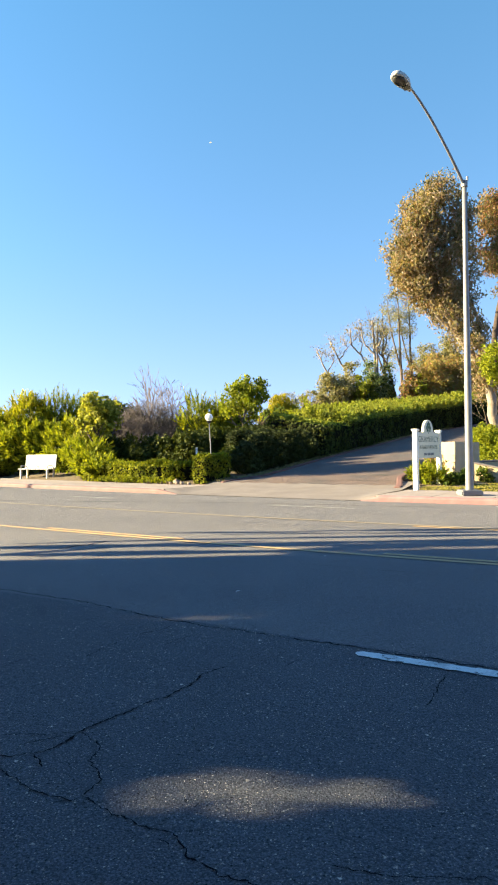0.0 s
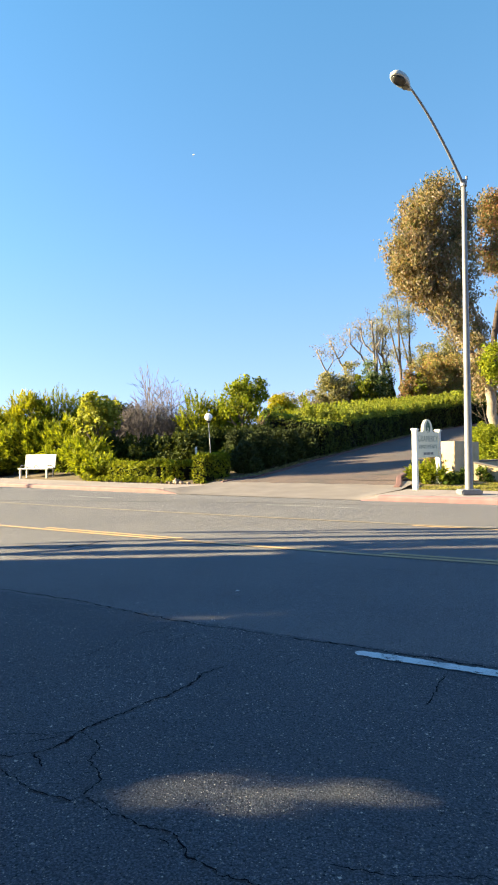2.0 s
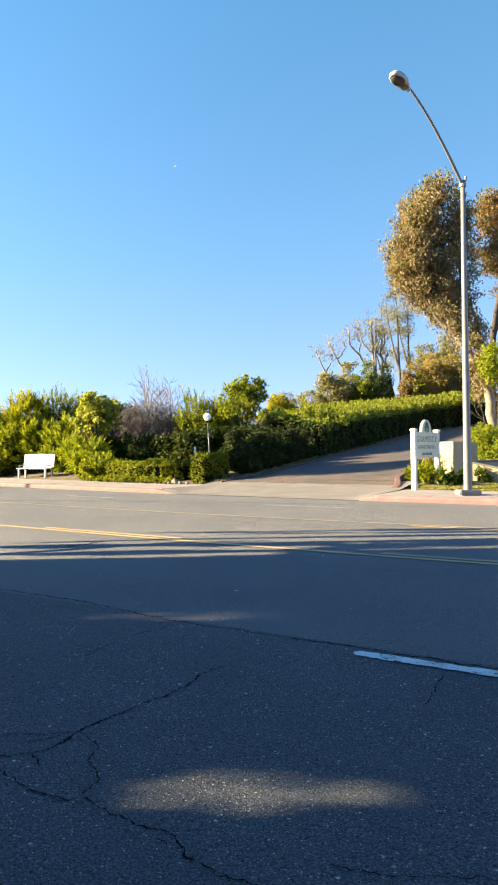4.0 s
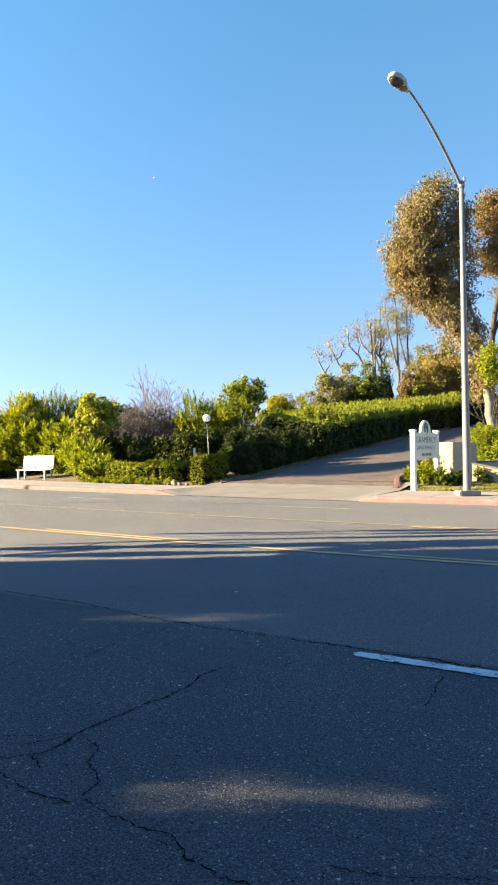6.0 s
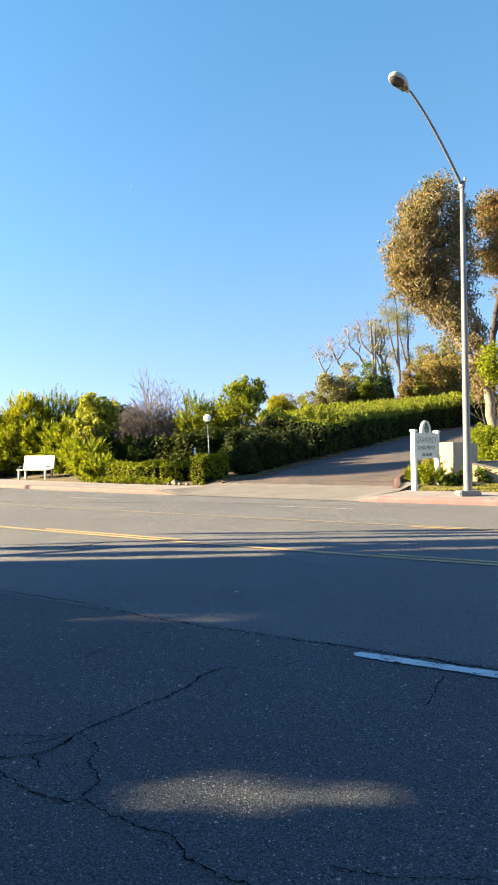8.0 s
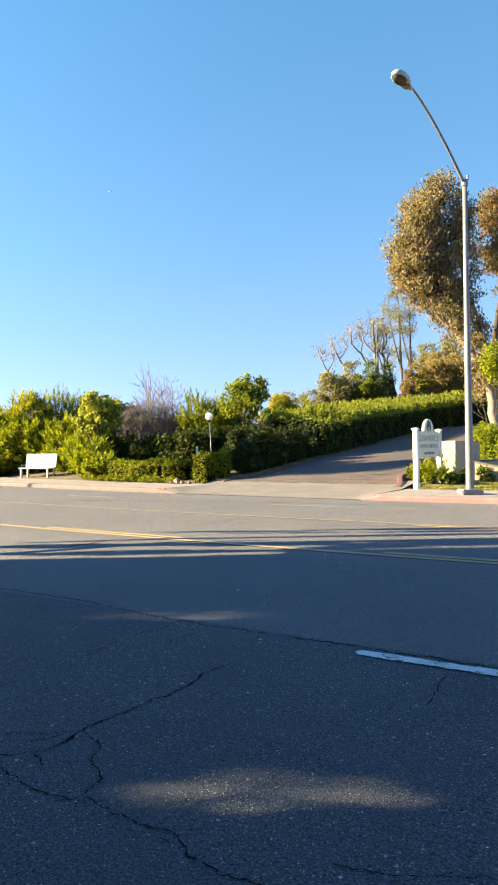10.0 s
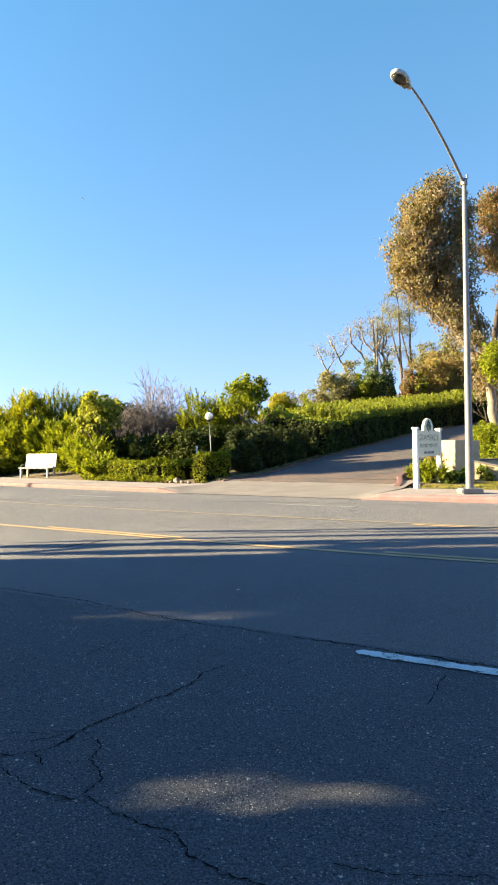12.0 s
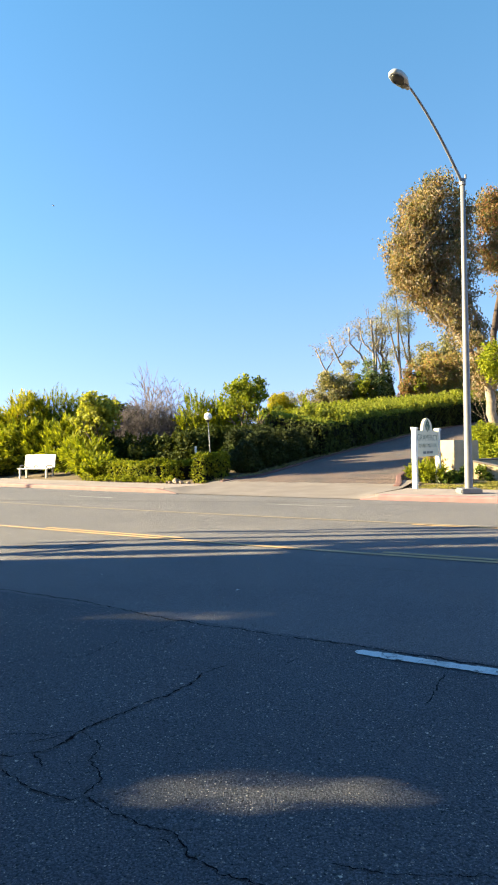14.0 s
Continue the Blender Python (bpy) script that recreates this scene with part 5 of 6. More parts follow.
def shadow_xy(P):
    fall = (P[:, 2] + 0.1) * COT
    return P[:, 0] + fall * math.cos(radians(SUN_BACK)), P[:, 1] + fall * math.sin(radians(SUN_BACK))


def make_shade_trees():
    """Unseen broad dense trees on the near verge; their shade lies over the near lanes, with a few gaps."""
    boughs, spray = [], []
    rng = np.random.RandomState(300)
    # thin places in the crowns: where their light falls, its half-widths, small leaves that veil them, slant
    gaps = ((0.06, 2.73, 0.76, 0.185, 320, -0.04), (-0.5, 5.45, 1.15, 0.22, 1250, -0.05), (0.75, 2.28, 0.6, 0.12, 760, 0.0),
            (2.5, 8.6, 1.6, 0.085, 40, 0.11))
    # the last five only block skylight, added to deepen the shade
    for i, (x, y, hgt) in enumerate(((-12.0, -3.1, 17.0), (-13.0, 1.65, 17.0), (-15.0, 6.4, 15.0), (-7.0, -8.5, 17.0), (-0.5, -9.5, 16.0), (5.5, -10.0, 16.0), (11.0, -9.5, 15.0), (13.0, -4.0, 15.0))):
        t = thing("shade_tree", x, y, -0.27, "unseen broad dense tree added to shade the near road", "tree", "shade trees")
        tb, tips = Tubes(), []
        tb.limb([Vector((0, 0, -0.2)), Vector((0.1, 0, 1.2)), Vector((0, 0.1, 2.6))], 0.34, 0.26, 10)
        for k in range(6):
            a = k * 1.05 + i
            branching(tb, rng, (0, 0.1, 2.4), (0.4 * math.cos(a), 0.4 * math.sin(a), 1), 2.6, 0.13, 1, tips, 0.5, 0.4)
        if i == 1:                          # this one's limbs lean away from the road
            tb, lean = Tubes(), np.random.RandomState(5)
            tb.limb([Vector((0, 0, -0.2)), Vector((0.1, 0, 1.2)), Vector((0, 0.1, 2.6))], 0.34, 0.26, 10)
            for k in range(5):
                branching(tb, lean, (0, 0.0, 2.4), (0.5 * math.cos(3.5 + k * 0.5), 0.5 * math.sin(3.5 + k * 0.5), 1), 2.6, 0.13, 1, tips, 0.4, 0.4)
        if i == 2:                          # a low limb reaches out towards the road
            tb.limb([Vector((0, 0.1, 2.4)), Vector((2.0, 2.0, 3.1)), Vector((4.2, 3.5, 3.9)), Vector((4.5, 3.6, 4.3))], 0.13, 0.03, 6)
        put("trunk", tb.mesh("trunk"), BARK, t)
        cl = random_clumps(rng, (0, 0, hgt * 0.5), (3.0, 2.8, hgt * 0.48), 75, 1.0)
        cl += [(0, 0, hgt * 0.5, 2.2, 2.5, hgt * 0.48), (0, 0, hgt * 0.22, 2.4, 2.7, hgt * 0.2), (0.3, 0.2, hgt * 0.42, 1.6, 2.7, hgt * 0.36)]
        if i == 1:
            cl += [(0, 2.6, 4.6, 1.3, 0.9, 1.3), (0.4, 2.9, 3.4, 1.2, 0.8, 1.0), (0, 2.0, 6.2, 1.2, 1.0, 1.2)]
        if i == 2:
            cl += [(0, 3.7, 6.8, 1.2, 0.95, 1.4), (0.2, 3.6, 7.8, 1.2, 0.9, 1.2), (0, 2.5, 4.4, 1.3, 1.0, 1.5), (0, 2.4, 6.0, 1.4, 1.1, 1.4)]
        P, N = clump_points(rng, cl, 60, 0.5, 0.2)
        W = P + np.array((x, y, -0.27))
        gx, gy = shadow_xy(W)
        keep = (P[:, 2] > 0.5) & (gy < 8.22 + 0.03 * np.sin(gx * 1.7) + np.clip((gx - 0.6) * 1.1, 0, 0.9))
        for g, (cx, cy, rx, ry, veil, slant) in enumerate(gaps):
            far = ((gx - cx) / rx) ** 2 + ((gy - cy - slant * (gx - cx)) / ry) ** 2
            keep &= rng.uniform(0, 1, len(gx)) > np.clip((1.5 - far) / 0.9, 0, 1)
            if i == (1 if g in (0, 2) else 2):
                q = rng.uniform(-1.2, 1.2, (veil * 2, 2))
                q = q[(q ** 2).sum(1) < 1.4][:veil]
                qx = rng.uniform(-0.8, 0.8, len(q))
                h = (cx + q[:, 0] * rx - x - qx) / COT
                Q = np.stack([qx, cy + q[:, 1] * ry + slant * q[:, 0] * rx - y - h * COT * math.sin(radians(SUN_BACK)), h + 0.17], 1)
                boughs.append((leaves("bough", Q, rng.normal(0, 1, Q.shape), 0.07, LEAF_DARK, t, rng, 0.5, 1.0, 0.4), 0.02, 0.7 * g))
        near_gap = ((gx + 0.02) / 1.3) ** 2 + ((gy - 2.78) / 0.42) ** 2 < 1
        leaves("crown", P[keep & ~near_gap], N[keep & ~near_gap], 0.27, LEAF_DARK, t, rng, 0.5, 1.0, 0.4)
        pick = keep & near_gap
        if pick.sum() > 30:
            for k in range(2):
                sel = pick & ((gy > 2.72) if k else (gy <= 2.72))
                if sel.sum() > 5:
                    boughs.append((leaves("bough", P[sel], N[sel], 0.27, LEAF_DARK, t, rng, 0.5, 1.0, 0.4), 0.018 * (1 if k else -1), 0.3 + k))
        if i == 1:
            # one loose spray that swings across the gap
            h = (0.02 - x) / COT
            Q = rng.normal(0, 1, (430, 3)) * np.array((0.4, 0.16, 0.36)) + np.array((0.3, 2.72 - y - h * COT * math.sin(radians(SUN_BACK)), h - 0.1))
            spray.append(leaves("bough", Q, rng.normal(0, 1, Q.shape), 0.1, LEAF_DARK, t, rng, 0.45, 1.0, 0.4))
        if i == 2:
            # another over the gap farther out
            h = (-0.5 - x) / COT
            Q = rng.normal(0, 1, (760, 3)) * np.array((0.4, 0.15, 0.45)) + np.array((0, 5.45 - y - h * COT * math.sin(radians(SUN_BACK)), h + 0.17))
            spray.append(leaves("bough", Q, rng.normal(0, 1, Q.shape), 0.1, LEAF_DARK, t, rng, 0.45, 1.0, 0.4))
            # hanging outer sprays, whose shadows make the streaks beyond the shade's edge
            for k, (ga, gb, g0, g1, thick) in enumerate(((10.62, 10.47, -1.1, 0.75, 0.09), (10.3, 10.28, -0.1, 1.4, 0.045), (10.6, 10.4, 1.2, 5.2, 0.075), (10.2, 10.15, 2.0, 5.2, 0.075), (9.78, 9.85, -1.9, 5.2, 0.06),
                                                         (9.7, 9.8, -3.1, -1.6, 0.04), (9.37, 9.17, -3.9, 1.0, 0.12), (9.3, 9.22, 0.3, 5.2, 0.10), (8.7, 8.55, -3.3, 1.0, 0.11), (9.05, 9.0, -0.4, 2.0, 0.07))):
                h0, h1 = (g0 - x - 4.5) / COT, (g1 - x - 4.5) / COT
                n = int(220 + (h1 - h0) * thick * 11000)
                u = rng.uniform(0, 1, n)
                h = h0 + (h1 - h0) * u
                taper = np.clip(np.minimum(h - h0, h1 - h) / 0.4, 0.12, 1) * (1 + 0.35 * np.sin(u * 9 + k * 2.1))
                Q = np.stack([rng.normal(4.5, 0.2, n), ga + (gb - ga) * u - y - (h + 0.1) * COT * math.sin(radians(SUN_BACK)) + rng.uniform(-1.25, 1.25, n) * thick * taper, h + 0.27], 1)
                boughs.append((leaves("bough", Q, rng.normal(0, 1, Q.shape), 0.09, LEAF_DARK, t, rng, 0.45, 1.0, 0.4), 0.02, 0.5 * k))
    # farther along the same verge: a tall bare stem with a high crown, whose shade lies on the driveway's foot
    t = thing("shade_tree", -38.5, 27.9, -0.27, "tall slim evergreen tree with a high crown on the near verge", "tree", "shade trees")
    tb, tips = Tubes(), []
    tb.limb([Vector((0, 0, -0.2)), Vector((0.2, 0.1, 5)), Vector((-0.1, 0.2, 10)), Vector((0, 0, 15.5))], 0.14, 0.08, 10)
    for k in range(6):
        branching(tb, rng, (0, 0, 14.2 + 0.2 * k), (math.cos(k * 1.05), math.sin(k * 1.05), 0.5), 1.1, 0.05, 1, tips, 0.6, 0.1)
    put("trunk", tb.mesh("trunk"), BARK, t)
    cl = random_clumps(rng, (0, 0, 16.4), (1.5, 1.4, 1.95), 46, 0.56) + [(0, 0, 16.5, 1.0, 1.0, 1.6)]
    P, N = clump_points(rng, cl, 60, 0.4, 0.3)
    leaves("crown", P, N, 0.24, LEAF_DARK, t, rng, 0.5, 1.0, 0.4)
    for b, amp, ph in boughs:
        b["kind"] = "stuff"
    for b in spray:
        b["kind"] = "stuff"
    return boughs, spray


# ---------------------------------------------------------------- street things
def make_street_lamp():
    x, y = 5.67, 17.26
    z = road_z(KERB) + 0.15
    t = thing("street_lamp", x, y, z, "tall grey steel street lamp with curved arm and cobra-style head", "street lamp", turn=math.degrees(HEAD) - 90)
    part("base", boxed(-0.27, 0.27, -0.27, 0.27, 0, 0.14, bevel=0.03), STEEL, t, "square steel base cover")
    pole = Tubes()
    pole.limb([Vector((0, 0, h)) for h in (0.1, 2.0, 4.0, 6.0, 8.1)], 0.102, 0.056, 12)
    put("pole", pole.mesh("pole"), STEEL, t, smooth_it=True)
    t.matrix_basis = pose(x, y, z)
    way = Vector((-0.75, -0.66, 0)).normalized()
    arm = Tubes()
    p0, p2 = Vector((0, 0, 8.02)), Vector((0, 0, 9.76)) + way * 2.31
    p1 = p0 + way * 1.37 + Vector((0, 0, 1.34))
    arm.limb([p0.lerp(p1, u).lerp(p1.lerp(p2, u), u) for u in [i / 14 for i in range(15)]], 0.040, 0.027, 10)
    put("arm", arm.mesh("arm"), STEEL, t, smooth_it=True)
    bm = bmesh.new()
    bmesh.ops.create_cone(bm, cap_ends=True, segments=12, radius1=0.085, radius2=0.085, depth=0.16, matrix=Matrix.Translation((0, 0, 8.06)))
    col = part("collar", bm, STEEL, t)
    bm = bmesh.new()
    bmesh.ops.create_cone(bm, cap_ends=True, segments=8, radius1=0.03, radius2=0.03, depth=0.1, matrix=Matrix.Translation((0.08, 0, 8.2)))
    part("bolt", bm, STEEL, t)
    # lamp head: a lofted housing with a flat underside, a glass bowl below and a hinged door behind it
    ang = math.degrees(math.atan2(way.y, way.x))
    bm = bmesh.new()
    loops = []
    for hx, hw, ht in ((-0.02, 0.045, 0.05), (0.06, 0.06, 0.065), (0.14, 0.105, 0.10), (0.24, 0.15, 0.125), (0.38, 0.17, 0.135), (0.50, 0.165, 0.125), (0.60, 0.135, 0.10), (0.66, 0.085, 0.07), (0.685, 0.03, 0.03)):
        loops.append([bm.verts.new((hx, hw * math.copysign(abs(math.cos(a)) ** 0.7, math.cos(a)), ht * abs(math.sin(a)) ** 0.7 if math.sin(a) > 0 else -0.045 * min(1, ht / 0.07) * abs(math.sin(a)) ** 0.35)) for a in [2 * math.pi * k / 20 for k in range(20)]])
    for a, b in zip(loops, loops[1:]):
        for k in range(20):
            bm.faces.new((a[k], a[(k + 1) % 20], b[(k + 1) % 20], b[k]))
    bm.faces.new(loops[0])
    bm.faces.new(loops[-1])
    bmesh.ops.recalc_face_normals(bm, faces=bm.faces)
    head = part("lamp_head", bm, HEAD_PAINT, t, "pale grey lamp housing", True)
    head.matrix_basis = Matrix.Translation(p2 - Vector((0, 0, 0.05))) @ pose(0, 0, 0, 0, -13, ang)
    bm = bmesh.new()
    bmesh.ops.create_uvsphere(bm, u_segments=24, v_segments=10, radius=1)
    for v in bm.verts:
        v.co = Vector((0.195 * v.co.x + 0.435, 0.145 * v.co.y, -0.047 + 0.06 * min(0, v.co.z)))
    part("lens", bm, LENS, head, "dull dark lens", True)
    bm = box(bmesh.new(), 0.10, 0.235, -0.085, 0.085, -0.062, -0.047, 0.01)
    part("door", bm, DOOR_PAINT, head, "olive-grey underside door")


def make_bench():
    m = on_road(25.82, 19.35, road_z(KERB) + 0.15) @ pose(0, 0, 0, 0, 0, 18)
    t = new("bus_bench")
    t.matrix_basis = m
    tagged(t, "white panelled bus bench on the sidewalk before the shrubs", "bench")
    L = 1.85
    for x in (0.08, L - 0.17):
        bm = boxed(x, x + 0.09, -0.02, 0.07, 0, 0.46, bevel=0.012)
        part("leg", bm, BENCH_GREY, t)
        part("leg", boxed(x, x + 0.09, 0.42, 0.51, 0, 0.46, bevel=0.012), BENCH_GREY, t)
        arm = Tubes()
        arm.limb([Vector((x + 0.07, 0.02, 0.46)), Vector((x + 0.07, 0.0, 0.58)), Vector((x + 0.07, 0.06, 0.63)), Vector((x + 0.07, 0.34, 0.62)), Vector((x + 0.07, 0.44, 0.52))], 0.022, 0.022, 8)
        put("armrest", arm.mesh("armrest"), ARM_GREY, t)
    arm = Tubes()
    arm.limb([Vector((L / 2, 0.1, 0.46)), Vector((L / 2, 0.1, 0.58)), Vector((L / 2, 0.16, 0.63)), Vector((L / 2, 0.32, 0.6)), Vector((L / 2, 0.38, 0.5))], 0.022, 0.022, 8)
    put("armrest", arm.mesh("armrest"), ARM_GREY, t)
    for k in range(3):
        part("seat_board", boxed(0, L, -0.04 + k * 0.155, 0.10 + k * 0.155, 0.45, 0.50, bevel=0.01), BENCH_WHITE, t)
    back = part("backrest", boxed(0, L, -0.02, 0.03, 0.0, 0.66, bevel=0.008), BENCH_WHITE, t, "plain white panel")
    back.matrix_basis = pose(0, 0.46, 0.50, -9, 0, 0)
    part("rear_panel", boxed(0, L, 0.032, 0.05, 0.0, 0.66), BARK, back, "dark wooden back of the panel")


def word(text, size, mat, parent, m, name="lettering"):
    cu = bpy.data.curves.new(name, "FONT")
    cu.body, cu.size, cu.extrude, cu.align_x, cu.align_y = text, size, 0.004, "CENTER", "CENTER"
    cu.offset = -0.006 * size / 0.3
    cu.materials.append(mat)
    ob = new(name, cu)
    ob.parent = parent
    ob.matrix_basis = m
    return ob


def make_sign():
    x, y = 4.88, 19.62
    z = 0.05
    ang = math.degrees(math.atan2(1.78, 1.22))
    t = thing("apartment_sign", x, y, z, "cream sign board with green lettering between white posts", "sign", turn=ang)
    W = 2.05
    for px in (0.0, W):
        part("post", boxed(px - 0.07, px + 0.07, -0.07, 0.07, -0.3, 1.72, bevel=0.008), WHITE_PAINT, t)
        part("post_cap", boxed(px - 0.1, px + 0.1, -0.1, 0.1, 1.72, 1.79, bevel=0.02), WHITE_PAINT, t)
    bm = bmesh.new()
    prof = [(0.09, 0.92), (W - 0.09, 0.92), (W - 0.09, 1.70), (W / 2 + 0.48, 1.70)]
    prof += [(W / 2 + 0.42 * math.cos(a), 1.72 + 0.36 * math.sin(a)) for a in [math.pi * i / 16 for i in range(17)]]
    prof += [(W / 2 - 0.48, 1.70), (0.09, 1.70)]
    front = [bm.verts.new((px, -0.035, pz)) for px, pz in prof]
    rear = [bm.verts.new((px, 0.035, pz)) for px, pz in prof]
    bm.faces.new(front)
    bm.faces.new(rear[::-1])
    for i in range(len(prof)):
        j = (i + 1) % len(prof)
        bm.faces.new((front[j], front[i], rear[i], rear[j]))
    bmesh.ops.recalc_face_normals(bm, faces=bm.faces)
    board = part("board", bm, SIGN_BOARD, t)
    # seen from the road's left: x of the board runs away from the viewer, the face looks along -y turned
    face = lambda px, pz: pose(px, 0.0, pz) @ pose(0, -0.036, 0, 90, 0, 0)
    word("GRAMERCY", 0.27, SIGN_GREEN, board, face(W / 2, 1.48) @ Matrix.Diagonal((1.28, 1.0, 1, 1)))
    word("APARTMENTS", 0.18, SIGN_GREEN, board, face(W / 2, 1.24) @ Matrix.Diagonal((1.42, 1.0, 1, 1)))
    for k in range(3):
        part("bar", boxed(0.62 + k * 0.3, 0.86 + k * 0.3, -0.042, -0.036, 1.0, 1.075), SIGN_GREY, board)
    bm = bmesh.new()
    for cx, cz, r in ((0.0, 1.985, 0.06), (-0.08, 1.93, 0.06), (0.09, 1.92, 0.065), (-0.13, 1.84, 0.065), (0.14, 1.83, 0.065), (0.01, 1.86, 0.05), (-0.11, 1.76, 0.05), (0.12, 1.75, 0.05)):
        bmesh.ops.create_cone(bm, cap_ends=True, segments=14, radius1=r, radius2=r, depth=0.006 + 0.001 * r, matrix=Matrix.Translation((W / 2 + cx, -0.038 - 0.01 * r, cz)) @ Matrix.Rotation(radians(90), 4, "X"))
    part("emblem", bm, SIGN_GREEN, board, "dark green tree emblem")
    part("emblem_stem", boxed(W / 2 - 0.015, W / 2 + 0.015, -0.041, -0.036, 1.66, 1.88), SIGN_GREEN, board)


def make_globe_lamp():
    x, y = -1.6, 28.0
    t = thing("garden_lamp", x, y, 0.05, "garden lamp post with a white globe", "garden lamp")
    p = Tubes()
    p.limb([Vector((0.0, 0, -0.1)), Vector((0, 0, 1.2)), Vector((-0.06, 0, 2.42))], 0.02, 0.018, 10)
    put("post", p.mesh("post"), STEEL, t, smooth_it=True)
    bm = bmesh.new()
    bmesh.ops.create_cone(bm, cap_ends=True, segments=14, radius1=0.07, radius2=0.1, depth=0.08, matrix=Matrix.Translation((-0.06, 0, 2.43)))
    part("collar", bm, DARK_METAL, t)
    bm = bmesh.new()
    bmesh.ops.create_uvsphere(bm, u_segments=24, v_segments=16, radius=0.165, matrix=Matrix.Translation((-0.06, 0, 2.62)))
    part("globe", bm, globe_mat, t, "white opal globe", True)
    b = thing("bollard", -2.1, 26.8, 0.05, "short white post behind the clipped hedge", "post")
    part("post", boxed(-0.04, 0.04, -0.04, 0.04, -0.1, 1.36, bevel=0.01), WHITE_PAINT, b)
    part("cap", boxed(-0.045, 0.045, -0.045, 0.045, 1.36, 1.38, bevel=0.006), WHITE_PAINT, b)


def make_wall_right():
    w = thing("entry_wall", 7.45, 24.2, 0.2, "cream stucco entry wall behind the sign", "wall", turn=38)
    part("wall_end", boxed(0, 0.62, 0.0, 0.95, -0.4, 1.28, bevel=0.015), STUCCO, w)
    part("wall_run", boxed(0.623, 1.6, 0.04, 0.5, -0.4, 1.26, bevel=0.015), STUCCO, w)
    g = thing("rear_planter_wall", 8.55, 25.2, 0.2, "low stucco planter wall before the groundcover", "wall", turn=34)
    part("body", boxed(0, 3.5, 0, 0.3, -0.4, 0.50, bevel=0.015), STUCCO, g)
    part("cap", boxed(-0.03, 3.53, -0.03, 0.33, 0.502, 0.56, bevel=0.012), APRON, g)
    r = thing("planter_wall", 7.7, 22.9, 0.1, "low cream stucco planter wall with a sloping cap", "wall", turn=-30)
    bm = bmesh.new()
    prof = [(0, -0.4), (2.6, -0.4), (2.6, 0.05), (0, 0.60)]
    a = [bm.verts.new((px, 0, pz)) for px, pz in prof]
    b = [bm.verts.new((px, 0.35, pz)) for px, pz in prof]
    bm.faces.new(a)
    bm.faces.new(b[::-1])
    for i in range(4):
        bm.faces.new((a[(i + 1) % 4], a[i], b[i], b[(i + 1) % 4]))
    bmesh.ops.recalc_face_normals(bm, faces=bm.faces)
    part("body", bm, STUCCO, r)
    cap = part("cap", boxed(-0.03, 2.68, -0.03, 0.38, 0.0, 0.05, bevel=0.012), APRON, r, "grey concrete cap")
    cap.matrix_basis = pose(0, 0, 0.605, 0, 12, 0)


def make_standpipe():
    t = thing("standpipe", 6.62, 20.3, 0.07, "weathered pale standpipe among the plants by the lamp", "pipe")
    p = Tubes()
    p.limb([Vector((0, 0, -0.1)), Vector((0, 0, 0.42)), Vector((0.03, -0.03, 0.52)), Vector((0.09, -0.08, 0.53))], 0.04, 0.035, 10)
    put("pipe", p.mesh("pipe"), BENCH_GREY, t, smooth_it=True)
    bm = bmesh.new()
    bmesh.ops.create_cone(bm, cap_ends=True, segments=12, radius1=0.06, radius2=0.06, depth=0.06, matrix=Matrix.Translation((0, 0, 0.25)))
    part("collar", bm, STEEL, t)


def make_lawn():
    rng = np.random.RandomState(400)
    n = 15000
    s, o = rng.uniform(-2, 5.7, n), rng.uniform(19.45, 23.4, n)
    P = np.array([(*rd(a, b), zg(*rd(a, b)) + 0.03) for a, b in zip(s, o)])
    g = leaves("lawn", P, rng.normal(0, 1, (n, 3)) * np.array((0.6, 0.6, 0.4)) + np.array((-0.3, 0, 0.5)), 0.085, GRASS, None, rng, 0.25, 0.3, -1.0)
    tagged(g, "patchy yellow-green lawn behind the sidewalk", "grass", kind="stuff")


def make_leaf_litter():
    rng = np.random.RandomState(420)
    n = 2600
    o = rng.uniform(20.0, 48.0, n)
    P = []
    for q in o:
        s = 12.30 + 0.75 * smooth(21.9, 19.9, q) + rng.uniform(0, 1) ** 0.7 * 0.5 - 2.6 * smooth(42, 54, q)
        P.append((*rd(s, q), drive_z(q) + 0.03 + rng.uniform(0, 0.05)))
    g = leaves("leaf_litter", np.array(P), rng.normal(0, 0.4, (n, 3)) + np.array((0, 0, 1.0)), 0.10, LEAF_DRY, None, rng, 0.5, 0.3)
    tagged(g, "dry brown leaf litter along the hedge's foot", "leaf litter", kind="stuff")


def make_stones():
    rng = np.random.RandomState(410)
    for i, (s, o, r) in enumerate(((14.55, 19.2, 0.09), (14.9, 19.3, 0.14), (14.75, 19.12, 0.07), (15.25, 19.25, 0.08), (14.2, 19.25, 0.07), (15.05, 19.1, 0.06), (6.0, 20.4, 0.09), (5.75, 20.2, 0.07))):
        bm = bmesh.new()
        bmesh.ops.create_icosphere(bm, subdivisions=2, radius=r)
        for v in bm.verts:
            v.co *= 1 + 0.7 * noise.noise(v.co * 9 + Vector((i, 0, 0)))
            v.co.z *= 0.75
        me = bpy.data.meshes.new("stone")
        bm.to_mesh(me)
        bm.free()
        ob = put("stone", me, STONE, smooth_it=True)
        ob.location = (*rd(s, o), 0.06 + r * 0.5)
        tagged(ob, "pale rough garden stone at the hedge corner", "stone", "garden stones")


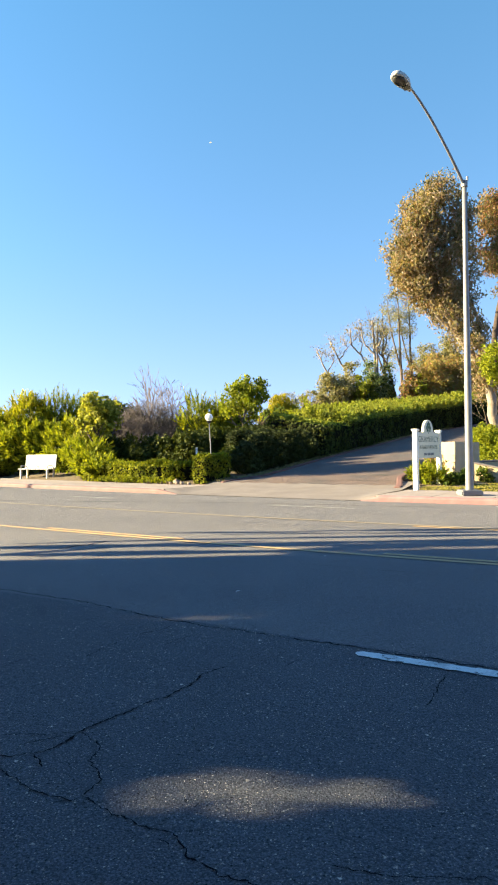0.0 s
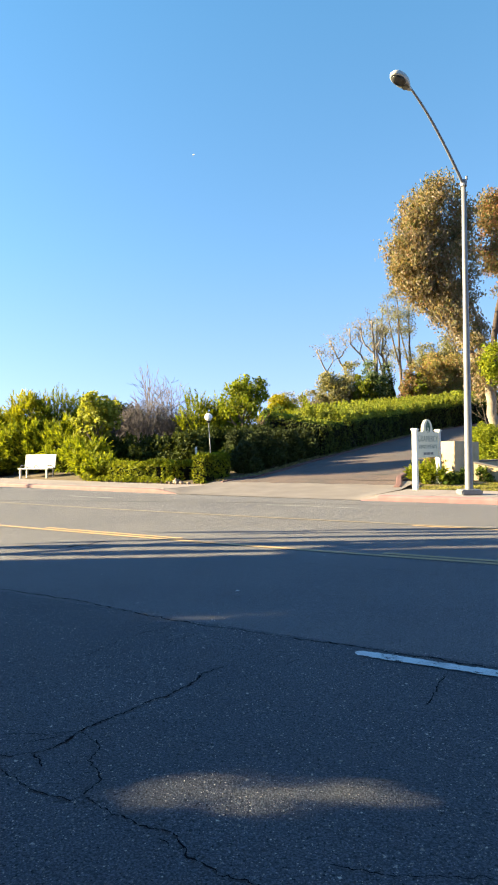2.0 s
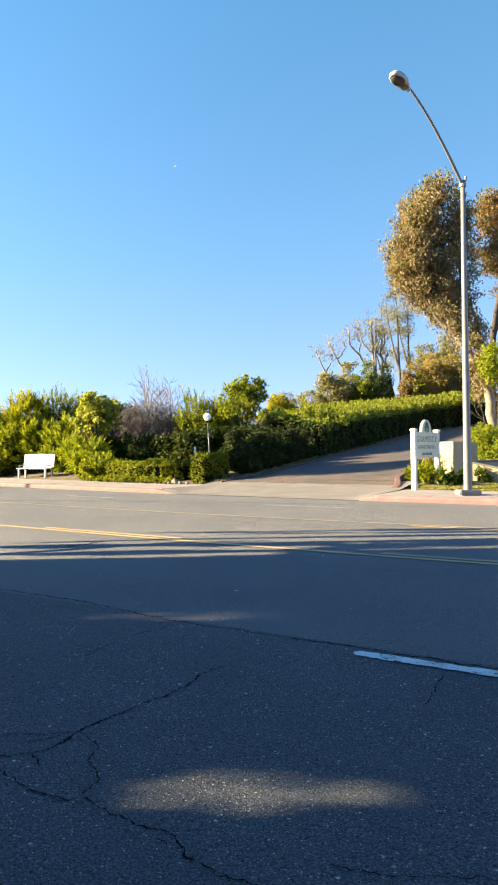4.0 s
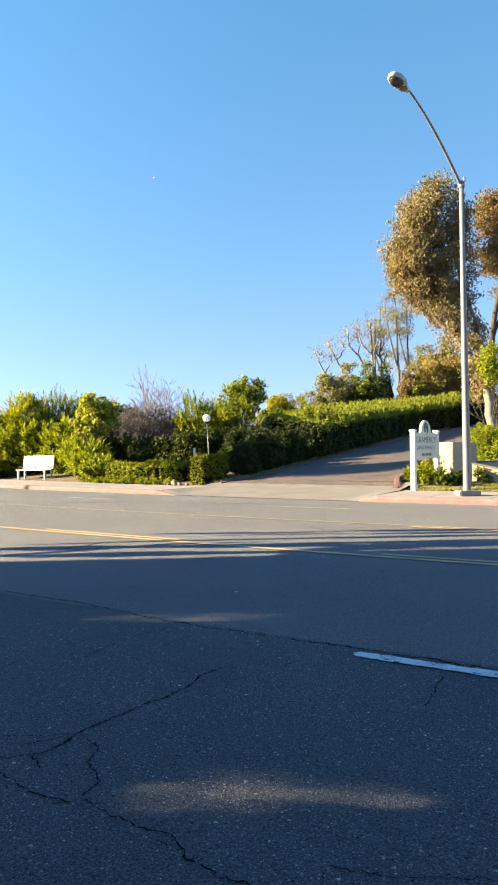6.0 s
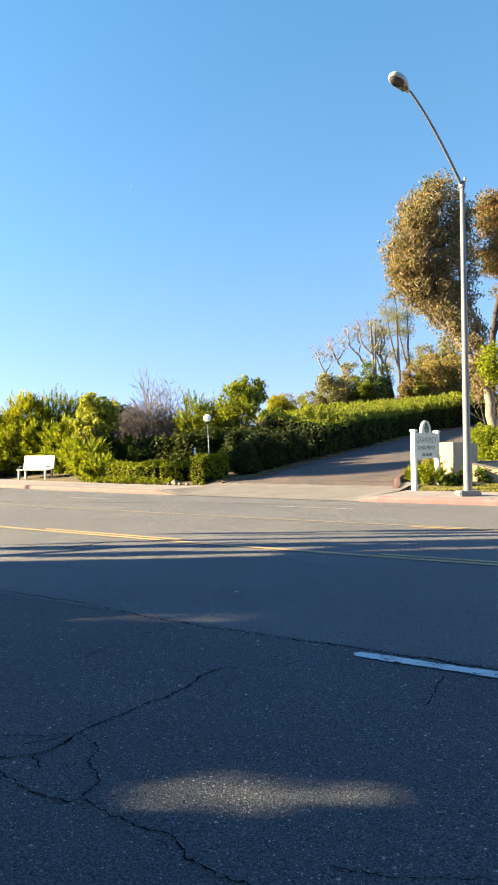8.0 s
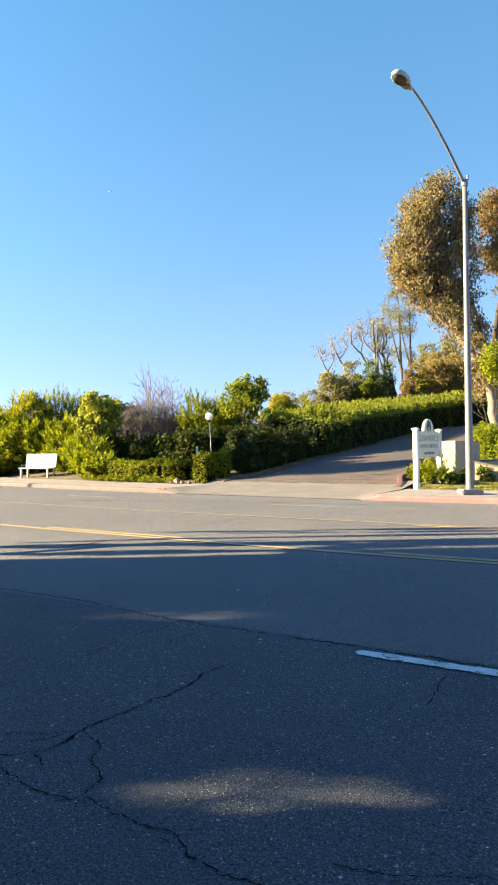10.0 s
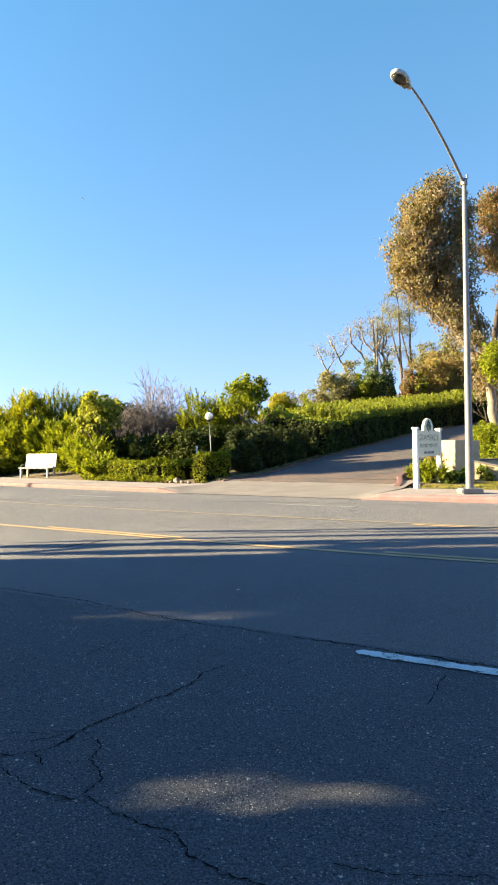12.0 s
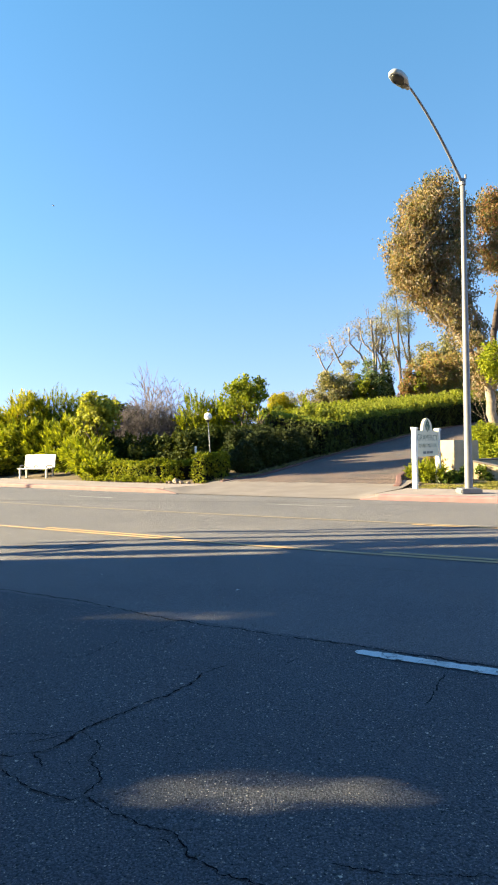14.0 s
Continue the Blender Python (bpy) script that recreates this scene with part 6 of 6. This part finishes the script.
def make_litter():
    for i, (x, y, a, w) in enumerate(((-0.12, 6.28, 20, 0.028), (0.9, 8.1, 70, 0.025), (-1.6, 7.2, 130, 0.02))):
        p = Vector((x, y))
        sv = p.dot(ALONG)
        t = thing("litter", x, y, road_z(p.dot(ACROSS) - BEND * sv * sv) + 0.008, "pale dry leaf lying on the asphalt", "dry leaf", "fallen leaves", turn=a)
        bm = bmesh.new()
        vs = [bm.verts.new(q) for q in ((-w, 0, 0.0), (-w * 0.2, -w * 0.5, 0.006), (w, 0, 0.003), (-w * 0.1, w * 0.55, 0.007), (0, 0, 0.002))]
        for f in ((0, 1, 4), (1, 2, 4), (2, 3, 4), (3, 0, 4)):
            bm.faces.new([vs[k] for k in f])
        part("blade", bm, BENCH_GREY, t)


def make_far_house():
    t = thing("far_house", -34.5, 84, zg(-34.5, 84) - 0.2, "far house with a dark roof behind the shrubs", "house")
    part("wall", boxed(-4.5, 4.5, -3, 3, -1, 4.6), STUCCO, t)
    bm = bmesh.new()
    vs = [bm.verts.new(p) for p in ((-5, -3.5, 4.6), (5, -3.5, 4.6), (5, 3.5, 4.6), (-5, 3.5, 4.6), (-3, 0, 6.4), (3, 0, 6.4))]
    for f in ((0, 1, 5, 4), (1, 2, 5), (2, 3, 4, 5), (3, 0, 4), (3, 2, 1, 0)):
        bm.faces.new([vs[i] for i in f])
    part("roof", bm, ROOF, t)


def make_gull():
    t = thing("gull", 0, 0, 0, "white and grey gull gliding in the clear sky", "bird")
    bm = bmesh.new()
    bmesh.ops.create_uvsphere(bm, u_segments=12, v_segments=8, radius=1)
    for v in bm.verts:
        v.co = Vector((0.30 * v.co.x, 0.085 * v.co.y * (1 - 0.35 * v.co.x * v.co.x), 0.085 * v.co.z))
    part("body", bm, GULL_WHITE, t, "white body", True)
    bm = bmesh.new()
    vs = [bm.verts.new(p) for p in ((-0.25, -0.03, 0.01), (-0.25, 0.03, 0.01), (-0.47, 0.09, 0.0), (-0.47, -0.09, 0.0))]
    top = bmesh.ops.extrude_face_region(bm, geom=[bm.faces.new(vs)])
    bmesh.ops.translate(bm, verts=[g for g in top["geom"] if isinstance(g, bmesh.types.BMVert)], vec=(0, 0, 0.012))
    part("tail", bm, GULL_WHITE, t)
    wings = []
    for sg in (-1, 1):
        bm = bmesh.new()
        outline = [(0.12, 0), (0.14, 0.3), (0.06, 0.62), (-0.12, 0.78), (-0.09, 0.5), (-0.1, 0.25), (-0.1, 0)]
        f = bm.faces.new([bm.verts.new((a, sg * b, 0.06 * b)) for a, b in outline])
        top = bmesh.ops.extrude_face_region(bm, geom=[f])
        bmesh.ops.translate(bm, verts=[g for g in top["geom"] if isinstance(g, bmesh.types.BMVert)], vec=(0, 0, 0.014))
        bmesh.ops.recalc_face_normals(bm, faces=bm.faces)
        w = part("wing", bm, GULL_GREY, t, "grey wing")
        wings.append((w, sg))
    return t, wings


make_ground()
make_road()
make_hedges()
make_shrubs()
bare_shrub(-5.1, 36.0, 500, "leafless grey shrub with a thicket of dry twigs", 4.6, 2.3)
bare_shrub(3.9, 53.0, 501, "thin leafless shrub behind the driveway hedge", 3.3, 1.2, 420)
make_trees()
BOUGHS, SPRAY = make_shade_trees()
make_street_lamp()
make_bench()
make_sign()
make_globe_lamp()
make_wall_right()
make_standpipe()
make_lawn()
make_leaf_litter()
make_stones()
make_litter()
make_far_house()
GULL, WINGS = make_gull()
make_kerbs_and_walk()


def motions():
    # the gull drifts to the left and away, banking
    f = 1185.0
    rows = []
    for t, px, py, depth, bank in ((0, 380, 250, 135, 50), (1.5, 358.5, 267, 138, 52), (3.0, 335, 282, 142, 48), (5.5, 293, 306, 148, 66), (7.0, 262, 318, 152, 45),
                                   (8.0, 241, 324, 156, 20), (10.5, 189, 339, 164, -6), (12.5, 140, 352, 172, -10), (14.0, 102, 359, 180, -8)):
        x, z, depth = (px - 441) / f, (797 - py) / f, depth * 1.25
        rows.append((t, pose(x * depth, depth, 1.3 + z * depth) @ pose(0, 0, 0, 0, 0, 160) @ pose(0, 0, 0, -bank, 0, 0)))
    walk(GULL, rows)
    for w, sg in WINGS:
        walk(w, [(t, pose(0, 0, 0, sg * (6 + 10 * math.sin(t * 2.1)), 0, 0)) for t in [i * 0.5 for i in range(29)]])
    # the shade trees' boughs stir in a light wind
    walk(SPRAY[1], [(t, pose(0, 0.8 * c, 0.1 * c)) for t, c in ((0, 0.15), (3.0, 0.2), (4.2, 0.6), (5.5, 0.75), (6.5, 0.95), (7.5, 0.55), (8.2, 0.45), (9.3, 0.6), (10.5, 0.65), (11.5, 0.5), (14.0, 0.55))])
    walk(SPRAY[0], [(t, pose(0, 0.85 * (1 - c), 0.10 * (1 - c))) for t, c in ((0, 0.4), (0.9, 0.35), (1.8, 0.62), (2.7, 0.44), (3.2, 0.38), (4.2, 0.5), (5.3, 0.84), (6.0, 0.84), (6.7, 0.74), (7.4, 0.9), (8.0, 0.45), (8.3, 0.35), (9.3, 0.6), (10.3, 0.75), (11.0, 0.84), (11.8, 0.7), (12.6, 0.66), (13.3, 0.72), (14.0, 0.6))])
    for ob, amp, ph in BOUGHS:
        base = ob.matrix_basis.copy()
        walk(ob, [(t, Matrix.Translation((0, amp * (0.6 * math.sin(t * 1.3 + ph) + 0.4 * math.sin(t * 2.9 + 2 * ph) - 0.5 * math.sin(ph)), amp * 0.35 * math.sin(t * 1.7 + ph * 1.7))) @ base) for t in [i * 0.5 for i in range(29)]])


motions()
